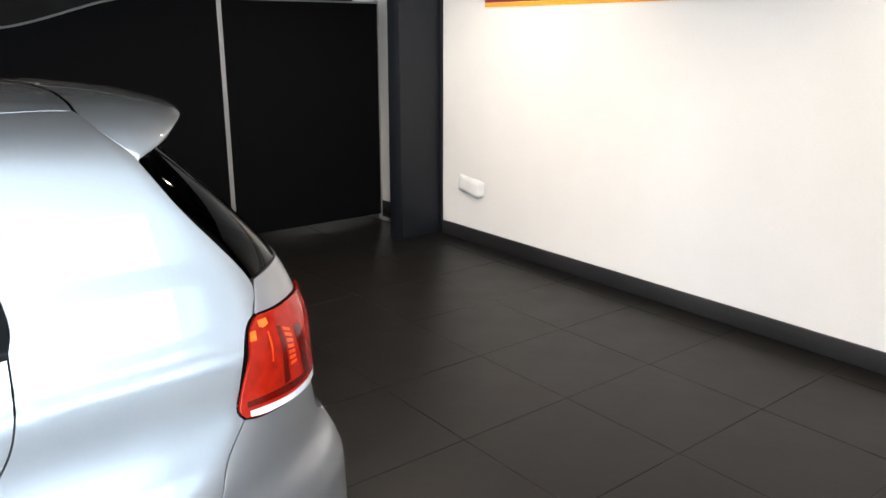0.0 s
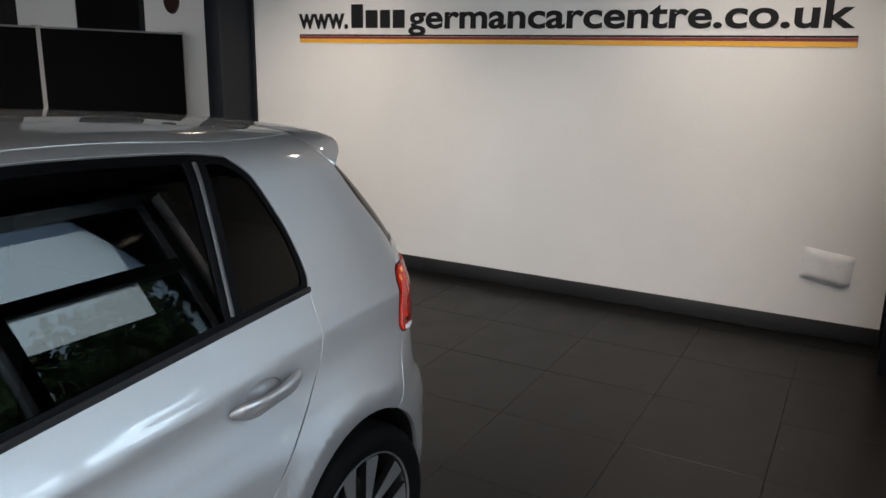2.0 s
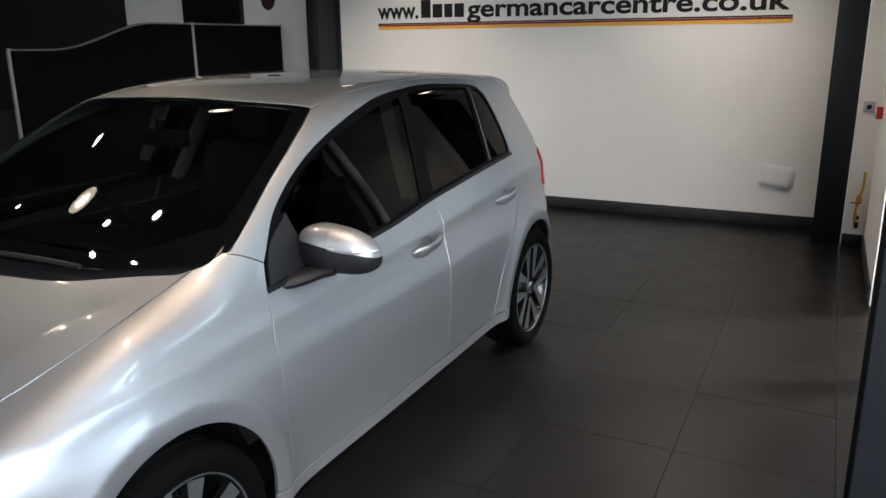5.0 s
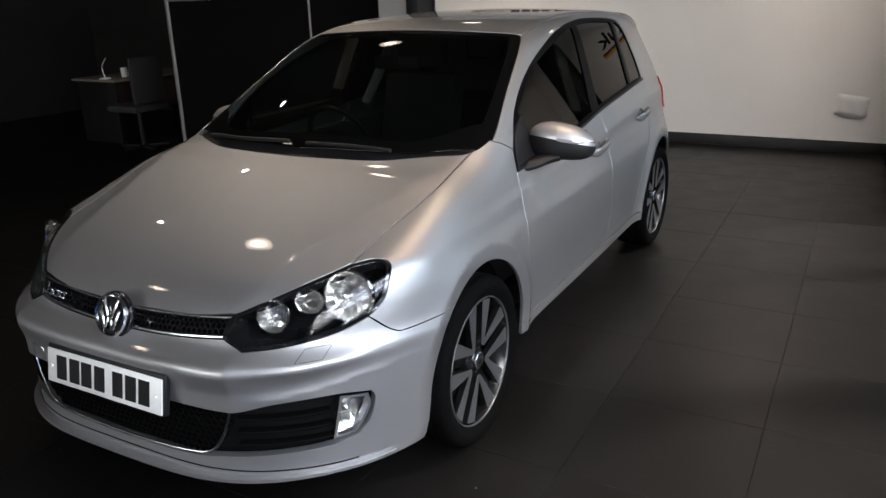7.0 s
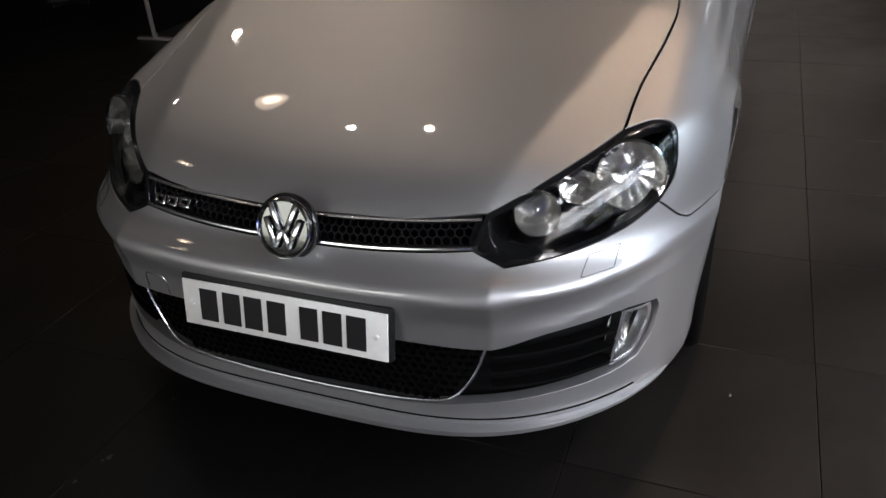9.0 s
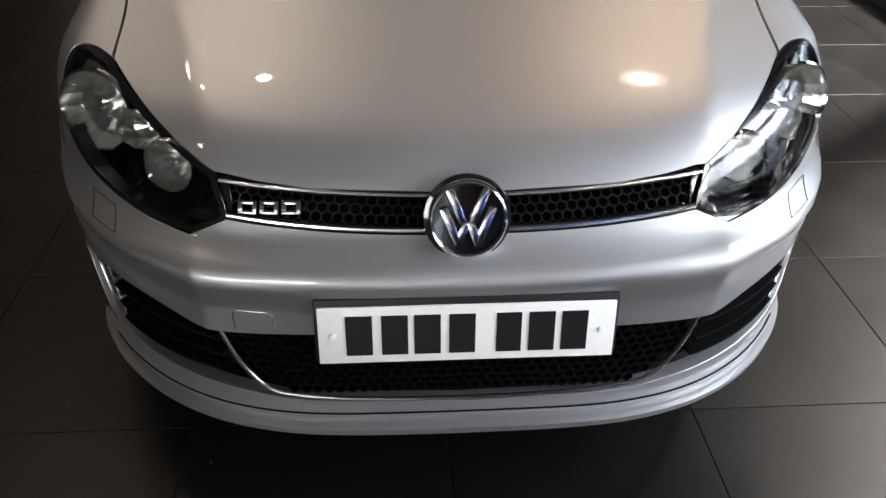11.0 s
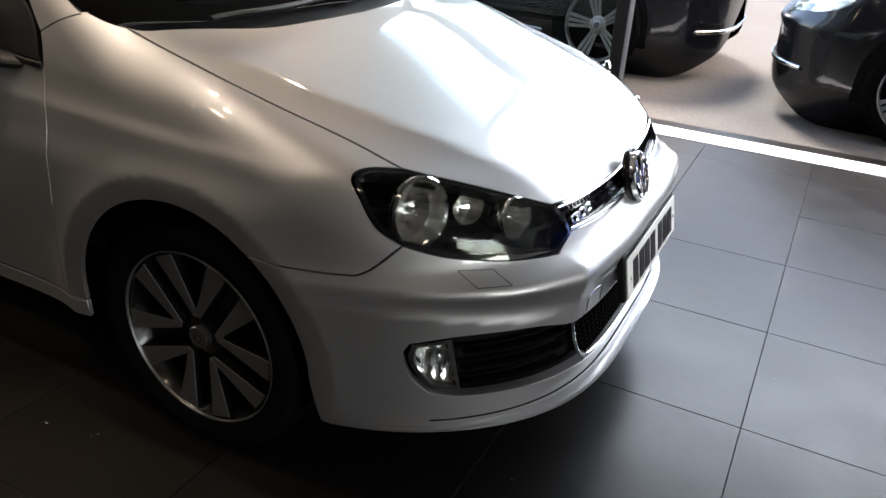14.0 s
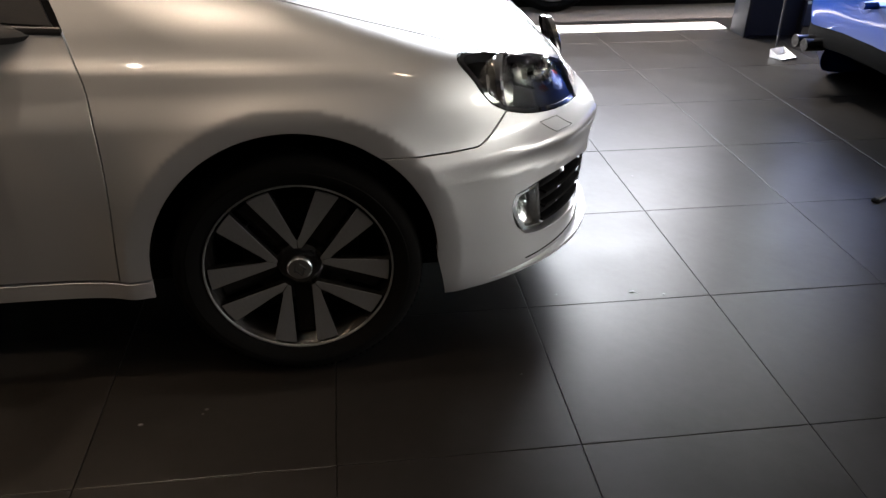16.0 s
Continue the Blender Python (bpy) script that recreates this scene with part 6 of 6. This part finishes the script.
def plain_car(name, label, paint, style, m):
    c = new(name)
    tagged(c, label, "car", "other cars")
    us = np.concatenate([np.linspace(-3.33, -3.0, 10), np.linspace(-2.95, 0.5, 60), np.linspace(0.55, 0.912, 14)])
    fs = np.linspace(-128, 128, 73)
    q = np.array([(u, 0.75 * radians(a)) for u in us for a in fs])
    p, n = BODY.skin(q)
    k = len(fs)
    faces = [(i * k + j, i * k + j + 1, (i + 1) * k + j + 1, (i + 1) * k + j) for i in range(len(us) - 1) for j in range(k - 1)]
    faces += [tuple(range(k)), tuple(reversed(range((len(us) - 1) * k, len(us) * k)))]
    mesh("body", p, faces, paint, c, angle=50)
    for mir in (False, True):
        s = -1 if mir else 1
        panel("side_window", BODY, [GLASS_F], GLOSS_BLACK, c, "dark side window", off=0.004, lip=0.01, mirrored=mir, res=0.05)
        panel("side_window", BODY, [GLASS_R], GLOSS_BLACK, c, "dark side window", off=0.004, lip=0.01, mirrored=mir, res=0.05)
        sweep("sill_strip", on_skin(BODY, [(-0.42, 0.86, 0.24), (-1.3, 0.86, 0.24), (-2.15, 0.86, 0.24)], 0.004) * (1, s, 1), ring(0.006, 0.010, 8), CHROME, c)
        panel("headlamp", NOSE, [LAMP], REFLECTOR, c, off=0.004, lip=0.01, mirrored=mir, res=0.04)
        panel("tail_lamp", TAIL, [[TAIL_SIDE, LAMP_R_TOP, LAMP_R_IN, LAMP_R_LOW]], RED, c, off=0.006, lip=0.01, mirrored=mir, res=0.04)
        for ax in (0.0, -2.578):
            panel("wheel_arch", BODY, [[arch_part(ax, 0, 180) , [(ax + 0.384, 0.85, 0.335), (ax + 0.384, 0.83, 0.20)], [(ax + 0.384, 0.83, 0.20), (ax - 0.34, 0.83, 0.20)], [(ax - 0.34, 0.83, 0.20), (ax - 0.34, 0.85, 0.335)]]], DARK, c, off=0.003, gap=0, lip=0.0, mirrored=mir, res=0.05)
    panel("windscreen", BODY, [mirror_loop([[(-0.44, 0.0, 1.02), (-0.45, 0.40, 1.01), (-0.50, 0.575, 0.995)], SCREEN_SIDE, SCREEN_TOP])], GLOSS_BLACK, c, off=0.004, lip=0.01, res=0.05)
    panel("rear_window", TAIL, [mirror_loop([[(-2.90, 0.0, 1.375), (-2.80, 0.5, 1.34)], [(-2.80, 0.5, 1.34), (-2.96, 0.58, 1.09)], [(-2.96, 0.58, 1.09), (-3.155, 0.0, 1.07)]])], GLOSS_BLACK, c, off=0.004, lip=0.01, res=0.05)
    bump = [(0.70, 0.70, 0.33), (0.80, 0.58, 0.33), (0.88, 0.40, 0.33), (0.91, 0.0, 0.33)]
    sweep("bumper_strip", on_skin(NOSE, bump + [(x, -y, z) for x, y, z in reversed(bump[:-1])], 0.004), ring(0.012, 0.014, 8), CHROME if paint is BLACK_PAINT else PLASTIC, c)
    low = [(-2.95, 0.80, 0.27), (-3.15, 0.66, 0.27), (-3.28, 0.35, 0.27), (-3.31, 0.0, 0.27)]
    sweep("rear_valance", on_skin(TAIL, low + [(x, -y, z) for x, y, z in reversed(low[:-1])], 0.0), ring(0.016, 0.06, 10, 4), RUBBER, c)
    for y in (0.50, 0.41):
        lathe("exhaust_tip", [(0.030, 0.0), (0.034, 0.01), (0.034, 0.12), (0.0, 0.12), (0.028, 0.08), (0.028, 0.0)], WHEEL_BLACK, c, segs=24, m=Matrix.Translation((-3.20, y, 0.255)) @ pose(0, 0, 0, 0, -90, 0))
    panel("rear_reflector", TAIL, [[[(-2.99, 0.79, 0.46), (-3.12, 0.70, 0.46)], [(-3.12, 0.70, 0.46), (-3.12, 0.70, 0.425)], [(-3.12, 0.70, 0.425), (-2.99, 0.79, 0.425)], [(-2.99, 0.79, 0.425), (-2.99, 0.79, 0.46)]]], RED, c, off=0.006, lip=0.004, res=0.03)
    panel("rear_bumper", TAIL, [mirror_loop([[(-3.28, 0.0, 0.84), (-3.18, 0.5, 0.84), (-2.95, 0.78, 0.84)], [(-2.95, 0.78, 0.84), (-2.92, 0.84, 0.6), (-2.92, 0.86, 0.31)], [(-2.92, 0.86, 0.31), (-3.15, 0.70, 0.31), (-3.31, 0.0, 0.31)]])], paint, c, off=0.004, lip=0.02, res=0.05)
    part("underbody", block(bmesh.new(), -1.25, 0, 0.27, 3.4, 1.3, 0.14, 0.02), DARK, c)
    w0 = make_wheel(c, style)
    for i, w in enumerate(WHEELS):
        mm = wheel_pose(w[0], w[1], w[2] * 1.7) @ Matrix.Translation((0, 0, 0.055))
        if i == 0:
            w0.matrix_basis = mm
        else:
            copy_thing(w0, mm)
    c.matrix_basis = m
    return c


plain_car("parked_estate_car", "black polished car with five triple-spoke alloy wheels outside", BLACK_PAINT, "triple", Matrix.Translation((1.79, 4.32, -0.02)) @ pose(0, 0, 0, 0, 0, 180) @ Matrix.Diagonal((1.06, 1.06, 1.08, 1)))
plain_car("parked_dark_car", "black car parked behind the showroom glazing", BLACK_PAINT, "triple", Matrix.Translation((-0.50, 4.95, -0.02)) @ pose(0, 0, 0, 0, 0, 0) @ Matrix.Diagonal((1.06, 1.06, 1.15, 1)))
plain_car("blue_sports_car", "bright blue car with black rear valance on the showroom floor", BLUE_PAINT, "triple", Matrix.Translation((5.95, 0.90, 0.0)) @ pose(0, 0, 0, 0, 0, 0))


# ---- beyond the forecourt ----
fence = empty("forecourt_fence", "white corrugated metal fence along the forecourt", "fence", at=(0, 13.0, -0.02))
ribs = []
for i in range(121):
    ribs.append((-18 + 0.3 * i, 0.05 * (1 if i % 2 else -1)))
for a in range(0, 120, 8):
    v, f = [], []
    for x, y in ribs[a:a + 9]:
        v += [(x, y - 0.02, 0.05), (x, y + 0.02, 0.05), (x, y + 0.02, 2.1), (x, y - 0.02, 2.1)]
    for i in range(len(v) // 4 - 1):
        for q in range(4):
            f.append((i * 4 + q, i * 4 + 4 + q, i * 4 + 4 + (q + 1) % 4, i * 4 + (q + 1) % 4))
    mesh("cladding_sheet", v, f, CLADDING, fence, smooth=False)
for i in range(16):
    box("fence_post", -18 + 2.4 * i - 0.04, -18 + 2.4 * i + 0.04, 0.08, 0.16, 0.0, 2.15, GREY_POLE, fence)


def tree(x, y, h, seed):
    r = random.Random(seed)
    t = empty("tree", "leafy green tree behind the fence", "tree", "trees behind the fence", at=(x, y, -0.02))
    sweep("trunk", spline([(0, 0, 0), (0.1, 0.05, h * 0.3), (0.0, 0.1, h * 0.75)], 0.3), ring(0.2, 0.2, 10), BARK, t, up=(0, 1, 0), scale=None)
    v, f = [], []
    blobs = [(r.gauss(0, h * 0.17), r.gauss(0, h * 0.17), h * r.uniform(0.42, 0.95), h * r.uniform(0.09, 0.17)) for _ in range(26)]
    for bx, by, bz, br in blobs:
        for _ in range(110):
            d = Vector((r.gauss(0, 1), r.gauss(0, 1), r.gauss(0, 1))).normalized() * br * r.uniform(0.6, 1.05)
            c = Vector((bx, by, bz)) + d
            u = Vector((r.gauss(0, 1), r.gauss(0, 1), r.gauss(0, 1))).normalized() * 0.16
            w = u.orthogonal().normalized() * 0.11
            b = len(v)
            v += [c - u, c + w, c + u, c - w]
            f.append((b, b + 1, b + 2, b + 3))
    mesh("crown", v, f, LEAF, t, smooth=False)["kind"] = "stuff"


for i, (x, y, h) in enumerate(((-14, 17, 6.5), (-9.5, 16, 5.5), (-6, 18, 7), (-1.5, 17, 5.2), (4, 18, 6.5), (9, 17, 6))):
    tree(x, y, h, i)


# ---- small things on the floor by the entrance ----
pan = empty("dustpan", "white dustpan with a long grey handle standing on the floor", "dustpan", at=(2.90, 1.93, 0.002), turn=20)
S = 0.48
v = [(-0.13 * S, -0.12 * S, 0.0), (0.13 * S, -0.12 * S, 0.0), (0.12 * S, 0.10 * S, 0.0), (-0.12 * S, 0.10 * S, 0.0)]
rim = [(-0.135 * S, -0.12 * S, 0.008), (0.135 * S, -0.12 * S, 0.008), (0.128 * S, 0.108 * S, 0.05), (-0.128 * S, 0.108 * S, 0.05)]
floor_in = [(x * 0.96, y * 0.96, z + 0.005) for x, y, z in v]
mesh("tray", v + rim + floor_in, [(3, 2, 1, 0), (1, 2, 6, 5), (2, 3, 7, 6), (3, 0, 4, 7), (8, 9, 10, 11), (9, 5, 6, 10), (10, 6, 7, 11), (11, 7, 4, 8)], COVER, pan, "white plastic tray", smooth=False)
part("tray_edge", block(bmesh.new(), 0, -0.122 * S, 0.005, 0.27 * S, 0.012, 0.008, 0.002), PLASTIC, pan, "dark rubber edge")
sweep("handle", spline([(0.0, 0.06, 0.03), (0.03, 0.10, 0.45), (0.06, 0.14, 0.86)]), ring(0.007, 0.007, 10), SATIN_GREY, pan, "long grey handle")
part("grip", block(bmesh.new(), 0.062, 0.142, 0.90, 0.030, 0.030, 0.12, 0.012), PLASTIC, pan)
stand = empty("display_stand", "thin dark metal foot of a floor stand", "stand", at=(2.24, -0.04, 0))
sweep("leg", spline([(0.0, 0.0, 0.009), (0.16, 0.07, 0.012), (0.34, 0.15, 0.030)]), ring(0.009, 0.007, 8), PLASTIC, stand)
lathe("foot", [(0.0, 0.0), (0.016, 0.0), (0.016, 0.008), (0.010, 0.014), (0.0, 0.014)], RUBBER, stand, segs=16)

crumbs = []
for x, y, r in ((0.795, -0.551, 0.006), (1.046, -0.566, 0.011), (1.060, -0.575, 0.006), (1.141, -0.591, 0.007), (-0.403, -1.012, 0.008), (-0.243, -0.974, 0.006), (-0.25, -0.99, 0.004),
                (0.304, 0.967, 0.007), (-4.256, 2.29, 0.009), (-4.434, 1.822, 0.008), (-3.997, 2.385, 0.007), (0.60, -0.93, 0.004), (1.35, 0.30, 0.005), (-1.6, 1.7, 0.006), (-2.9, 1.9, 0.005)):
    crumbs.append((x, y, r))
v, f = [], []
for k, (x, y, r) in enumerate(crumbs):
    b0 = len(v)
    v += [(x + r * (1 + 0.3 * math.sin(5 * k + i)) * math.cos(1.05 * i), y + 0.7 * r * math.sin(1.05 * i), 0.0005) for i in range(6)] + [(x, y, 0.35 * r)]
    f += [(b0 + i, b0 + (i + 1) % 6, b0 + 6) for i in range(6)]
grit = mesh("floor_crumbs", v, f, SATIN_GREY, None, smooth=False)
tagged(grit, "scattered dusty crumbs on the dark floor tiles", "dirt", kind="stuff")


# ---- floor tiles ----
def tile_mesh():
    bm = bmesh.new()
    block(bm, 0, 0, -0.006, 0.5982, 0.5982, 0.012, 0.0015)
    me = bpy.data.meshes.new("floor_tile")
    bm.to_mesh(me)
    bm.free()
    me.materials.append(TILE)
    return me


one_tile = tile_mesh()
spots = []
for i in range(-13, 10):
    for j in range(-15, 5):
        x, y = 1.29 + 0.6 * i + 0.3, -0.012 + 0.6 * j + 0.3
        if x - 0.3 < X_WALL - 0.55 or x + 0.3 > 7.4 or y - 0.3 > 2.5:
            continue
        spots.append((x, y))
spots.sort(key=lambda s: math.hypot((s[0] - 0.3) * 0.75, s[1] - 0.4))
for x, y in spots[:300]:
    ob = new("floor_tile", one_tile)
    ob.parent = floor
    ob.location = (x, y, random.uniform(-0.0004, 0.0004))
v, f = [], []
for x, y in spots[300:]:
    b = len(v)
    h = 0.2991
    v += [(x - h, y - h, 0.0), (x + h, y - h, 0.0), (x + h, y + h, 0.0), (x - h, y + h, 0.0)]
    f.append((b, b + 1, b + 2, b + 3))
rest = mesh("far_floor_tiles", v, f, TILE, floor, smooth=False)
rest["kind"] = "stuff"
